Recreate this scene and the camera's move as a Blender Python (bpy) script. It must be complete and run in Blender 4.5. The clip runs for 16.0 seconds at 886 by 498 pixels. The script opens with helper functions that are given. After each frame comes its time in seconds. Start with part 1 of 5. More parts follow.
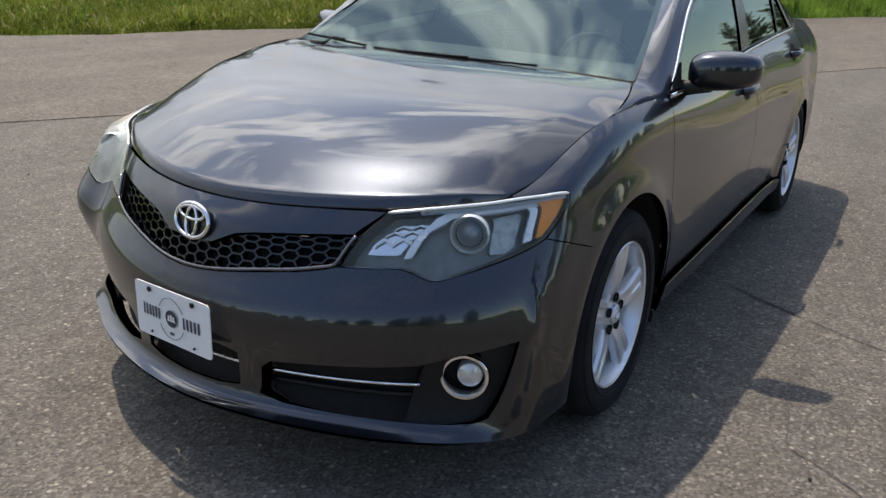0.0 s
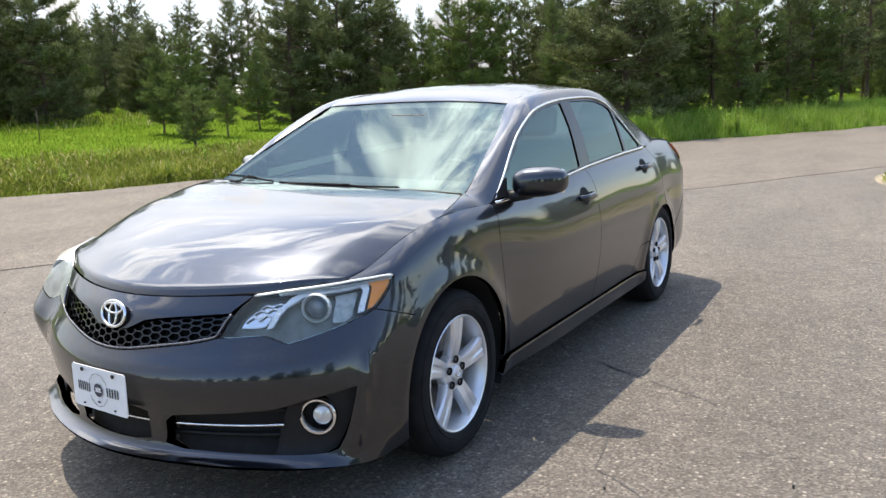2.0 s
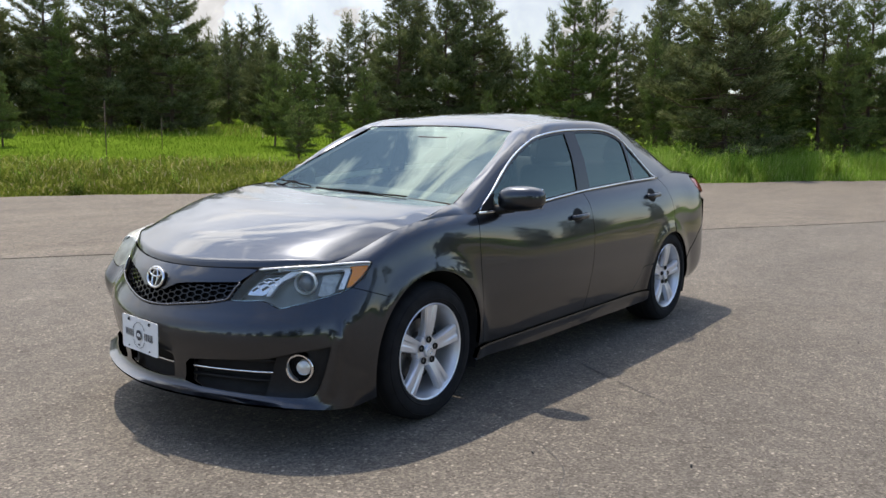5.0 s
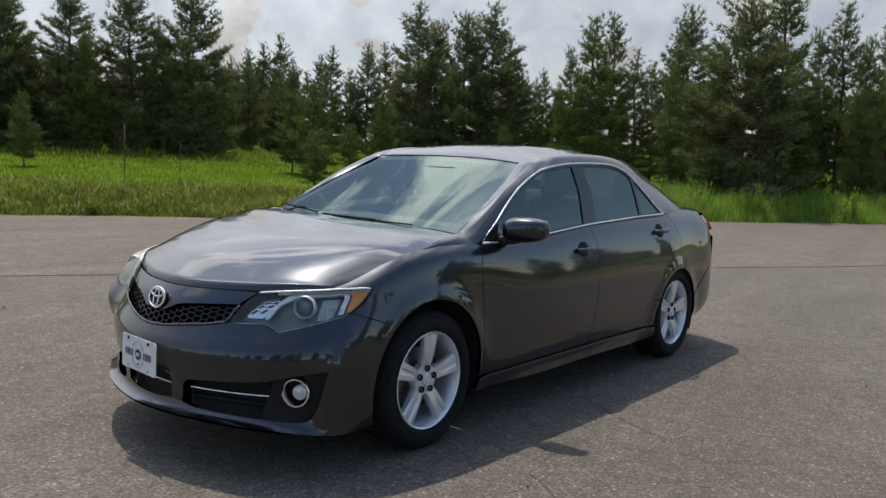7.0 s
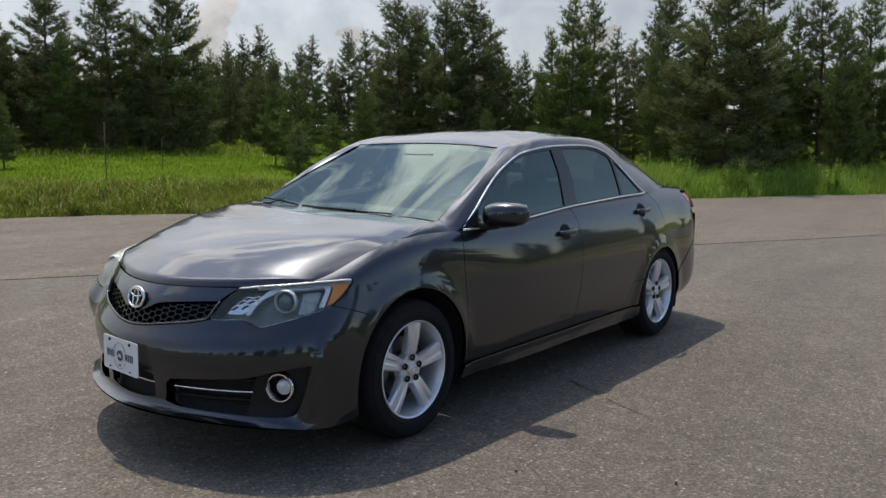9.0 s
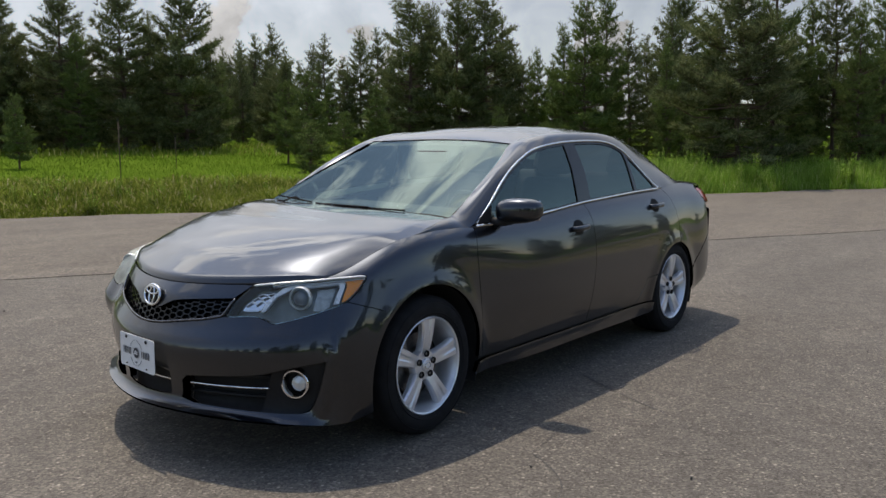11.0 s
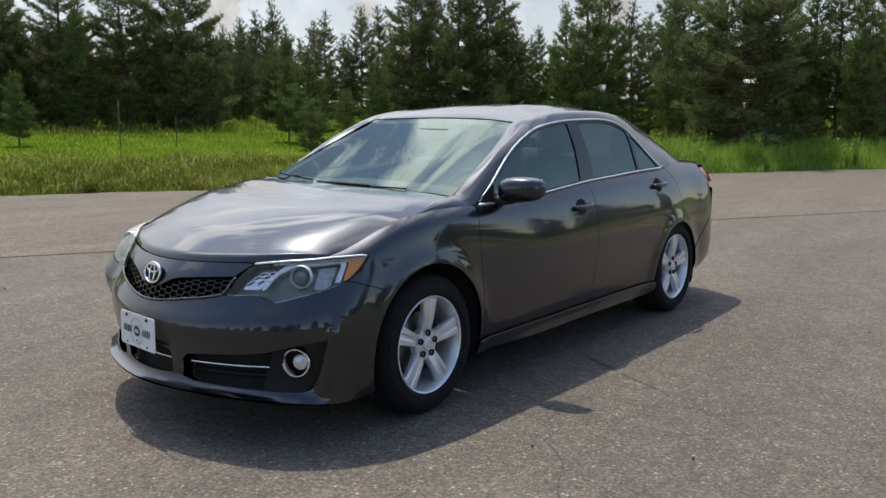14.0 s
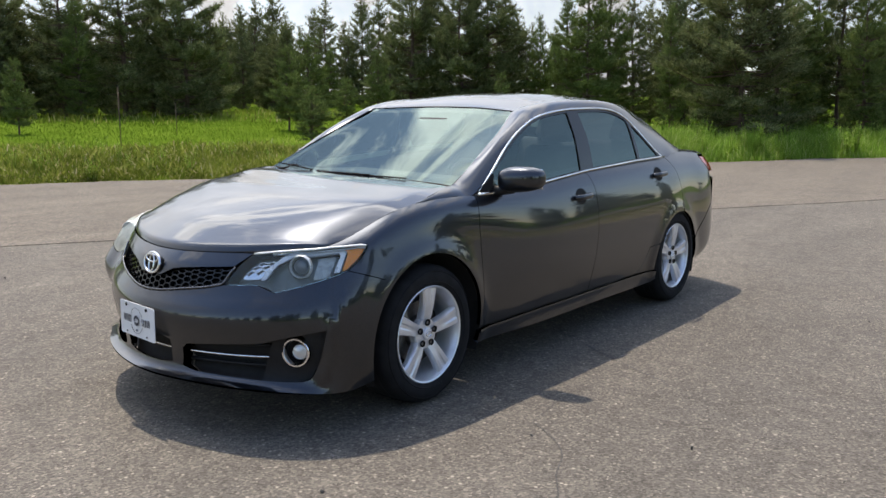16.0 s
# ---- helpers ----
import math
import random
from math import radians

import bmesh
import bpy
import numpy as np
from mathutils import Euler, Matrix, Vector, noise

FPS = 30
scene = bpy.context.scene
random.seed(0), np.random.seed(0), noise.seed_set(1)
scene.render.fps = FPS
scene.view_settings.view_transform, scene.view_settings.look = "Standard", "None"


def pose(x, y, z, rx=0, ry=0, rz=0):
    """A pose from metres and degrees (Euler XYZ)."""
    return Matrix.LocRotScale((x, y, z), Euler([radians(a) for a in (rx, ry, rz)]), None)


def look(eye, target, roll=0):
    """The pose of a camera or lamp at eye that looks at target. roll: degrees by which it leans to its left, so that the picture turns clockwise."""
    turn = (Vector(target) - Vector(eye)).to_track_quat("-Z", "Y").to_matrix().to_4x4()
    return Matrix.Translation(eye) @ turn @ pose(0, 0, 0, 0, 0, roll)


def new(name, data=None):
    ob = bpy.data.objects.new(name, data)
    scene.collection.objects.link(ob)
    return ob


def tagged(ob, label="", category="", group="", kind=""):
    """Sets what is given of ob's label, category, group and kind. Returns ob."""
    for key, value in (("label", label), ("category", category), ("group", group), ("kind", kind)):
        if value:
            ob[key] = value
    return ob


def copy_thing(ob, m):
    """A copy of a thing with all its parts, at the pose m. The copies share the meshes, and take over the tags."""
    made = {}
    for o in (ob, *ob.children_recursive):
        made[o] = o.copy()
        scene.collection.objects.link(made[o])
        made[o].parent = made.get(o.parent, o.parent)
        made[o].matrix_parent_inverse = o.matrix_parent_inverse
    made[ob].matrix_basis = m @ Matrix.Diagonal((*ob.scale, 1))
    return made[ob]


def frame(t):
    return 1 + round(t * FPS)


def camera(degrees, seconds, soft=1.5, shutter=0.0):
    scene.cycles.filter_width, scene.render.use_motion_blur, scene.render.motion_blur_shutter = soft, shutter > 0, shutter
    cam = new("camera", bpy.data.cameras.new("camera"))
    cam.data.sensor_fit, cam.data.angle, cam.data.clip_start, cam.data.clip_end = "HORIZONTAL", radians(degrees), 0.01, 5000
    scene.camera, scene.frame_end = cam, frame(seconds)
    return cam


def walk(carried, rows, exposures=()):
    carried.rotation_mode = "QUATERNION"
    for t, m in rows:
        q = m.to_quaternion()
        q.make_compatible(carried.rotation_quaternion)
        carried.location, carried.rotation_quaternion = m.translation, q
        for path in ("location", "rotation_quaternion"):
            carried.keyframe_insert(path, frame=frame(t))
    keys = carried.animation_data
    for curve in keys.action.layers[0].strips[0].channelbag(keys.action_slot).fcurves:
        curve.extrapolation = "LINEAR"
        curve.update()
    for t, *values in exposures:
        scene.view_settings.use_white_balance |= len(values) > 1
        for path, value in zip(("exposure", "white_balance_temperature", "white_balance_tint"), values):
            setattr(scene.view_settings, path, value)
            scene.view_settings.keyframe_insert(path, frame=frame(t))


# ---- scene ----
cam = camera(55.3, 16.0)
PATH = [
    (0, (1.679, -2.35, 1.363), (0.701, -0.73, 0.717), 1.0),
    (0.5, (1.857, -2.521, 1.365), (0.902, -0.844, 0.839), -0.7),
    (1, (2.001, -2.697, 1.306), (1.146, -0.994, 0.698), -0.3),
    (1.5, (2.222, -2.761, 1.335), (1.36, -1.031, 0.818), -1.1),
    (2, (2.479, -2.776, 1.382), (1.482, -1.076, 1.042), -2.5),
    (2.5, (2.628, -2.955, 1.38), (1.613, -1.258, 1.08), -1.4),
    (3, (2.779, -3.038, 1.402), (1.734, -1.378, 1.013), -0.8),
    (3.5, (3.009, -2.965, 1.397), (1.956, -1.31, 1.008), -0.3),
    (4, (3.179, -2.966, 1.399), (2.026, -1.376, 1.025), -0.6),
    (4.5, (3.24, -3.072, 1.38), (2.055, -1.503, 1.014), -0.5),
    (5, (3.313, -3.053, 1.368), (2.107, -1.482, 1.09), 0.5),
    (5.2, (3.353, -3.031, 1.357), (2.14, -1.459, 1.111), 1.1),
    (7.3, (3.362, -3.01, 1.357), (2.12, -1.456, 1.153), 2.0),
    (7.5, (3.366, -3.0, 1.362), (2.125, -1.448, 1.138), 1.3),
    (8, (3.377, -2.983, 1.363), (2.14, -1.428, 1.132), 0.6),
    (8.5, (3.379, -2.979, 1.363), (2.165, -1.407, 1.128), -0.0),
    (11, (3.38, -2.987, 1.359), (2.141, -1.436, 1.116), -0.5),
    (11.5, (3.368, -2.984, 1.357), (2.122, -1.439, 1.112), -0.5),
    (12, (3.376, -2.987, 1.359), (2.116, -1.454, 1.112), -0.5),
    (12.5, (3.373, -2.986, 1.356), (2.106, -1.461, 1.096), -0.5),
    (13, (3.371, -2.975, 1.353), (2.119, -1.439, 1.082), -0.5),
    (13.5, (3.363, -2.975, 1.349), (2.111, -1.441, 1.067), -0.4),
    (14, (3.36, -2.971, 1.355), (2.124, -1.427, 1.063), -0.3),
    (14.5, (3.359, -2.969, 1.357), (2.121, -1.426, 1.062), -0.3),
    (15, (3.363, -2.973, 1.361), (2.121, -1.435, 1.059), -0.3),
    (15.5, (3.361, -2.974, 1.359), (2.12, -1.436, 1.05), -0.3),
    (16, (3.363, -2.966, 1.361), (2.128, -1.426, 1.042), -0.3),
]
walk(cam, [(t, look(eye, target, roll)) for t, eye, target, roll in PATH],
     [(t, ev - .13, 7200, 12) for t, ev in ((0, -.25), (.5, -.12), (1, .15), (1.5, .48), (2, .50), (2.5, .18), (3, 0), (5, 0), (5.6, -.12), (6.8, -.48), (7.4, -.54), (12.0, -.55), (13, -.57), (13.5, -.52), (14, -.30), (14.5, -.08), (16, 0))])

# ---- daylight: a high sun over a sky with thin drifting cloud ----
SUN = Vector((-.38, .182, 1.0)).normalized()
world = bpy.data.worlds.new("sky")
scene.world = world
world.use_nodes = True
wt = world.node_tree
wt.nodes.clear()
w_out, w_bg = wt.nodes.new("ShaderNodeOutputWorld"), wt.nodes.new("ShaderNodeBackground")
w_sky = wt.nodes.new("ShaderNodeTexSky")
w_sky.sky_type, w_sky.sun_disc = "NISHITA", False
w_sky.sun_elevation, w_sky.sun_rotation = math.asin(SUN.z), math.atan2(SUN.x, SUN.y)
w_sky.dust_density, w_sky.air_density, w_sky.ozone_density = .05, 1.0, 1.5
w_co = wt.nodes.new("ShaderNodeTexCoord")
w_sep = wt.nodes.new("ShaderNodeSeparateXYZ")
w_up = wt.nodes.new("ShaderNodeMath"); w_up.operation = "MAXIMUM"; w_up.inputs[1].default_value = .30
w_div = wt.nodes.new("ShaderNodeVectorMath"); w_div.operation = "DIVIDE"
w_comb = wt.nodes.new("ShaderNodeCombineXYZ")
w_noise = wt.nodes.new("ShaderNodeTexNoise")
w_noise.inputs["Scale"].default_value, w_noise.inputs["Detail"].default_value, w_noise.inputs["Roughness"].default_value, w_noise.inputs["Distortion"].default_value = 2.6, 12, .62, .35
w_map = wt.nodes.new("ShaderNodeMapping")
w_map.inputs["Rotation"].default_value, w_map.inputs["Scale"].default_value = (0, 0, radians(35)), (.75, 1.5, 1)
w_ramp = wt.nodes.new("ShaderNodeValToRGB")
w_ramp.color_ramp.elements[0].position, w_ramp.color_ramp.elements[1].position = .48, .59
w_ramp.color_ramp.elements[0].color = (.10, .10, .10, 1)
w_mix = wt.nodes.new("ShaderNodeMix"); w_mix.data_type = "RGBA"
wl = wt.links.new
wl(w_co.outputs["Generated"], w_sep.inputs[0])
wl(w_sep.outputs["Z"], w_up.inputs[0])
for axis in "XYZ":
    wl(w_up.outputs[0], w_comb.inputs[axis])
wl(w_co.outputs["Generated"], w_div.inputs[0]); wl(w_comb.outputs[0], w_div.inputs[1])
wl(w_div.outputs[0], w_map.inputs["Vector"]); wl(w_map.outputs[0], w_noise.inputs["Vector"])
wl(w_noise.outputs["Fac"], w_ramp.inputs[0])
# the veil thickens towards the horizon
w_low = wt.nodes.new("ShaderNodeMapRange"); w_low.interpolation_type = "SMOOTHSTEP"
w_low.inputs["From Min"].default_value, w_low.inputs["From Max"].default_value, w_low.inputs["To Min"].default_value, w_low.inputs["To Max"].default_value = .36, .66, .80, 0
w_most = wt.nodes.new("ShaderNodeMath"); w_most.operation = "MAXIMUM"
w_blue = wt.nodes.new("ShaderNodeVectorMath"); w_blue.operation = "MULTIPLY"; w_blue.inputs[1].default_value = (2.2, 2.34, 2.55)
wl(w_sep.outputs["Z"], w_low.inputs["Value"]); 
# and lies mostly on the sunny side
w_way = wt.nodes.new("ShaderNodeVectorMath"); w_way.operation = "DOT_PRODUCT"; w_way.inputs[1].default_value = Vector((SUN.x, SUN.y, 0)).normalized()
w_side = wt.nodes.new("ShaderNodeMapRange"); w_side.interpolation_type = "SMOOTHSTEP"
w_side.inputs["From Min"].default_value, w_side.inputs["From Max"].default_value, w_side.inputs["To Min"].default_value, w_side.inputs["To Max"].default_value = -.25, .55, .24, 1
w_both = wt.nodes.new("ShaderNodeMath"); w_both.operation = "MULTIPLY"
wl(w_co.outputs["Generated"], w_way.inputs[0]); wl(w_way.outputs["Value"], w_side.inputs["Value"])
wl(w_low.outputs[0], w_most.inputs[0])
wl(w_ramp.outputs["Color"], w_most.inputs[1])
wl(w_most.outputs[0], w_both.inputs[0]); wl(w_side.outputs[0], w_both.inputs[1]); wl(w_sky.outputs[0], w_blue.inputs[0]); wl(w_blue.outputs[0], w_mix.inputs["A"])
# cloud and haze are brightest towards the sun
w_dot = wt.nodes.new("ShaderNodeVectorMath"); w_dot.operation = "DOT_PRODUCT"; w_dot.inputs[1].default_value = SUN
w_clip = wt.nodes.new("ShaderNodeMath"); w_clip.operation = "MAXIMUM"; w_clip.inputs[1].default_value = 0
w_pow = wt.nodes.new("ShaderNodeMath"); w_pow.operation = "POWER"; w_pow.inputs[1].default_value = 4.0
w_gain = wt.nodes.new("ShaderNodeMath"); w_gain.operation = "MULTIPLY_ADD"; w_gain.inputs[1].default_value, w_gain.inputs[2].default_value = 25.0, 2.45
w_scale = wt.nodes.new("ShaderNodeVectorMath"); w_scale.operation = "SCALE"
wl(w_co.outputs["Generated"], w_dot.inputs[0]); wl(w_dot.outputs["Value"], w_clip.inputs[0]); wl(w_clip.outputs[0], w_pow.inputs[0]); wl(w_pow.outputs[0], w_gain.inputs[0])
w_scale.inputs[0].default_value = (1.80, 1.90, 2.04)
# thin and thick cloud, and a bright haze close round the sun
w_soft = wt.nodes.new("ShaderNodeTexNoise")
w_soft.inputs["Scale"].default_value, w_soft.inputs["Detail"].default_value, w_soft.inputs["Roughness"].default_value, w_soft.inputs["Distortion"].default_value = 4.5, 10, .6, .5
w_uneven = wt.nodes.new("ShaderNodeMapRange")
w_uneven.inputs["From Min"].default_value, w_uneven.inputs["From Max"].default_value, w_uneven.inputs["To Min"].default_value, w_uneven.inputs["To Max"].default_value = .32, .68, .80, 1.22
w_bright = wt.nodes.new("ShaderNodeMath"); w_bright.operation = "MULTIPLY"
wl(w_map.outputs[0], w_soft.inputs["Vector"]); wl(w_soft.outputs["Fac"], w_uneven.inputs["Value"])
w_glare = wt.nodes.new("ShaderNodeMapRange"); w_glare.interpolation_type = "SMOOTHSTEP"
w_glare.inputs["From Min"].default_value, w_glare.inputs["From Max"].default_value, w_glare.inputs["To Min"].default_value, w_glare.inputs["To Max"].default_value = .955, .995, 0, .9
w_veil = wt.nodes.new("ShaderNodeMath"); w_veil.operation = "MAXIMUM"
wl(w_dot.outputs["Value"], w_glare.inputs["Value"]); wl(w_both.outputs[0], w_veil.inputs[0]); wl(w_glare.outputs[0], w_veil.inputs[1]); wl(w_veil.outputs[0], w_mix.inputs["Factor"])
wl(w_gain.outputs[0], w_bright.inputs[0]); wl(w_uneven.outputs[0], w_bright.inputs[1]); wl(w_bright.outputs[0], w_scale.inputs["Scale"]); wl(w_scale.outputs[0], w_mix.inputs["B"])
wl(w_mix.outputs["Result"], w_bg.inputs["Color"])
w_bg.inputs["Strength"].default_value = .12
wl(w_bg.outputs[0], w_out.inputs[0])
sun = new("sun", bpy.data.lights.new("sun", "SUN"))
sun.data.energy, sun.data.angle, sun.data.color = 4.9, radians(.55), (1, .945, .865)
sun.matrix_world = Matrix.Translation((0, 0, 30)) @ SUN.to_track_quat("Z", "Y").to_matrix().to_4x4()


# ---- materials ----
class Mat:
    """A principled material with a few shorthands for its nodes."""

    def __init__(self, name, colour=(.5, .5, .5), rough=.5, metal=0.0, **sockets):
        self.m = bpy.data.materials.new(name)
        self.m.use_nodes = True
        self.t = self.m.node_tree
        self.b = self.t.nodes["Principled BSDF"]
        self.b.inputs["Base Color"].default_value = (*colour, 1)
        self.b.inputs["Roughness"].default_value, self.b.inputs["Metallic"].default_value = rough, metal
        for key, value in sockets.items():
            self.b.inputs[key.replace("_", " ")].default_value = value
        self.co = None

    def node(self, kind, **values):
        n = self.t.nodes.new("ShaderNode" + kind)
        for key, value in values.items():
            n.inputs[key.replace("_", " ")].default_value = value
        return n

    def link(self, a, b):
        self.t.links.new(a, b)

    def where(self, kind="Object"):
        self.co = self.co or self.node("TexCoord")
        return self.co.outputs[kind]

    def noise(self, scale, detail=4, rough=.55, kind="Object", warp=0.0, stretch=None):
        n = self.node("TexNoise", Scale=scale, Detail=detail, Roughness=rough, Distortion=warp)
        v = self.where(kind)
        if stretch:
            m = self.node("Mapping", Scale=stretch)
            self.link(v, m.inputs[0]); v = m.outputs[0]
        self.link(v, n.inputs["Vector"])
        return n.outputs["Fac"]

    def ramp(self, fac, stops):
        r = self.node("ValToRGB")
        e = r.color_ramp.elements
        while len(e) < len(stops):
            e.new(.5)
        for k, (pos, col) in zip(e, stops):
            k.position, k.color = pos, (*(col if isinstance(col, tuple) else (col,) * 3), 1)
        self.link(fac, r.inputs[0])
        return r.outputs["Color"]

    def mix(self, fac, a, b, blend="MIX"):
        n = self.node("Mix")
        n.data_type, n.blend_type = "RGBA", blend
        for socket, value in (("Factor", fac), ("A", a), ("B", b)):
            if isinstance(value, (tuple, float, int)):
                n.inputs[socket].default_value = (*value, 1) if isinstance(value, tuple) else value
            else:
                self.link(value, n.inputs[socket])
        return n.outputs["Result"]

    def colour(self, out):
        self.link(out, self.b.inputs["Base Color"]); return self

    def rough(self, out):
        self.link(out, self.b.inputs["Roughness"]); return self

    def bump(self, out, strength=.3, distance=.01):
        n = self.node("Bump", Strength=strength, Distance=distance)
        self.link(out, n.inputs["Height"]); self.link(n.outputs[0], self.b.inputs["Normal"]); return self


def plain(name, colour, rough, metal=0.0, wear=.12, scale=30, **sockets):
    """A material with faint mottling in colour and gloss."""
    m = Mat(name, colour, rough, metal, **sockets)
    lo, hi = tuple(c * (1 - wear) for c in colour), tuple(min(1, c * (1 + wear)) for c in colour)
    m.colour(m.ramp(m.noise(scale, 5), [(.3, lo), (.7, hi)]))
    m.rough(m.ramp(m.noise(scale * .3, 3), [(.3, max(0, rough - .05)), (.7, min(1, rough + .05))]))
    return m.m


def car_paint():
    """Graphite flake under a clear coat."""
    m = Mat("graphite_metallic_paint", (.05, .055, .065), .31, .94, Coat_Weight=1.0, Coat_Roughness=.02, Coat_IOR=1.56)
    v = m.node("TexVoronoi", Scale=900)
    m.link(m.where(), v.inputs["Vector"])
    flake = m.ramp(v.outputs["Color"], [(.0, (.0115, .0142, .0195)), (1, (.038, .044, .058))])
    m.colour(m.mix(m.ramp(m.noise(1.7, 5), [(.35, .0), (.75, .2)]), flake, (.023, .026, .032)))
    n = m.ramp(m.noise(5, 6, .6), [(.4, .012), (.72, .045)])
    m.link(n, m.b.inputs["Coat Roughness"])
    return m.m


def pane(name, tint, haze=0.0, ior=1.75):
    """Thin glass: light passes straight through, tinted, under a sharp reflection."""
    m = Mat(name)
    t = m.t
    out = next(n for n in t.nodes if n.type == "OUTPUT_MATERIAL")
    clear, shine, mix = m.node("BsdfTransparent", Color=(*tint, 1)), m.node("BsdfGlossy", Roughness=.01, Color=(.80, 1, .96, 1)), m.node("MixShader")
    fresnel = m.node("Fresnel", IOR=ior)
    m.link(fresnel.outputs[0], mix.inputs[0]); m.link(clear.outputs[0], mix.inputs[1]); m.link(shine.outputs[0], mix.inputs[2])
    last = mix.outputs[0]
    if haze:  # weathered plastic scatters some light
        cloud, both_ways, body, veil = m.node("BsdfDiffuse", Color=(.80, .82, .76, 1)), m.node("BsdfTranslucent", Color=(.8, .82, .76, 1)), m.node("MixShader"), m.node("MixShader")
        body.inputs[0].default_value = .5
        m.link(cloud.outputs[0], body.inputs[1]); m.link(both_ways.outputs[0], body.inputs[2])
        amount = m.ramp(m.noise(9, 4), [(.3, haze * .6), (.7, haze * 1.5)])
        m.link(amount, veil.inputs[0]); m.link(last, veil.inputs[1]); m.link(body.outputs[0], veil.inputs[2])
        last = veil.outputs[0]
    m.link(last, out.inputs["Surface"])
    t.nodes.remove(m.b)
    return m.m


def asphalt(name="worn_asphalt", stones_per_metre=105.0, tint=(1, 1, 1)):
    m = Mat(name, (.1, .1, .1), .9)
    v = m.node("TexVoronoi", Scale=stones_per_metre); m.link(m.where(), v.inputs["Vector"])
    stones = m.ramp(v.outputs["Color"], [(.0, (.058, .053, .048)), (.45, (.122, .114, .103)), (.8, (.195, .182, .164)), (.93, (.30, .278, .25)), (1, (.42, .39, .35))])
    v2 = m.node("TexVoronoi", Scale=34.0); m.link(m.where(), v2.inputs["Vector"])
    pale = m.ramp(v2.outputs["Distance"], [(.18, 1.0), (.30, .0)])
    pick = m.ramp(v2.outputs["Color"], [(.74, .0), (.79, 1.0)])
    c = m.mix(m.mix(1.0, pale, pick, "MULTIPLY"), stones, (.40, .375, .335))
    big = m.ramp(m.noise(.35, 6, .6), [(.28, (.69, .64, .58)), (.52, (.81, .755, .685)), (.75, (.90, .84, .755))])
    c = m.mix(1.0, c, big, "MULTIPLY")
    fine = m.ramp(m.noise(9, 8, .75), [(.3, .72), (.7, 1.28)])
    c = m.mix(1.0, c, fine, "MULTIPLY")
    streak = m.ramp(m.noise(1.1, 6, .65, stretch=(1, .22, 1)), [(.36, .86), (.62, 1.10)])
    c = m.mix(1.0, c, streak, "MULTIPLY")
    m.colour(m.mix(1.0, c, tint, "MULTIPLY"))
    m.rough(m.ramp(m.noise(2, 5), [(.3, .80), (.7, .95)]))
    h = m.mix(.5, v.outputs["Distance"], m.noise(300, 2))
    m.bump(h, .8, .007)
    return m.m


def grass_material(name, stops, gloss=.5, scale=1.4, through_light=.35):
    m = Mat(name, (.1, .2, .05), gloss, 0, Specular_IOR_Level=0.0)
    geo = m.node("NewGeometry")
    c = m.ramp(geo.outputs["Random Per Island"], stops)
    c = m.mix(1.0, c, m.ramp(m.noise(scale, 4), [(.3, .7), (.7, 1.25)]), "MULTIPLY")
    m.colour(c)
    out = next(n for n in m.t.nodes if n.type == "OUTPUT_MATERIAL")
    tr, mix = m.node("BsdfTranslucent"), m.node("MixShader")
    mix.inputs[0].default_value = through_light
    m.link(c, tr.inputs["Color"]); m.link(m.b.outputs[0], mix.inputs[1]); m.link(tr.outputs[0], mix.inputs[2]); m.link(mix.outputs[0], out.inputs["Surface"])
    return m.m


def earth():
    m = Mat("grassy_earth", (.1, .14, .04), .95, Specular_IOR_Level=0.0)
    c = m.ramp(m.noise(.5, 7, .6), [(.25, (.080, .130, .014)), (.5, (.105, .170, .018)), (.7, (.130, .185, .026)), (.88, (.16, .17, .05))])
    m.colour(m.mix(1.0, c, m.ramp(m.noise(14, 6, .7), [(.3, .55), (.7, 1.25)]), "MULTIPLY"))
    m.bump(m.noise(25, 5), .8, .05)
    return m.m


def bark():
    m = Mat("pine_bark", (.12, .08, .06), .95)
    m.colour(m.ramp(m.noise(3, 6, .65, stretch=(6, 6, 1)), [(.3, (.05, .035, .028)), (.7, (.17, .11, .075))]))
    m.bump(m.noise(8, 5, stretch=(5, 5, 1)), .9, .03)
    return m.m


PAINT = car_paint()
CHROME = plain("bright_chrome", (.78, .78, .79), .07, 1.0, wear=.05)
SATIN = plain("silver_alloy", (.74, .75, .78), .32, .6, wear=.08, scale=12, Coat_Weight=.4, Coat_Roughness=.1)
RUBBER = plain("black_rubber", (.010, .010, .011), .85, wear=.3, scale=18, Specular_IOR_Level=.25)
PLASTIC = plain("black_plastic", (.012, .012, .013), .55, wear=.2, scale=60, Specular_IOR_Level=.28)
GLOSSY = plain("gloss_black_trim", (.010, .010, .011), .16, wear=.1)
LINER = plain("dark_liner", (.010, .010, .010), .9, wear=.3)
IRON = plain("brake_iron", (.20, .19, .18), .42, .9, wear=.3, scale=40)
LAMP_GREY = plain("lamp_housing_grey", (.150, .172, .164), .32, .3, wear=.25)
LAMP_SILVER = plain("lamp_reflector_silver", (.80, .81, .82), .12, 1.0, wear=.06)
# silver trim; the same white also paints the glint on the lamp's top
LAMP_WHITE = plain("frosted_silver_and_glint", (.88, .89, .88), .30, .45, wear=.04)
LAMP_FROST = plain("ribbed_lamp_grey", (.42, .44, .42), .35, .5, wear=.35, scale=45)
AMBER = Mat("amber_reflector", (1.0, .30, .006), .35, 0.0, Coat_Weight=.3).m
RED = Mat("red_lamp_lens", (.45, .012, .012), .12, 0, Coat_Weight=1.0).m
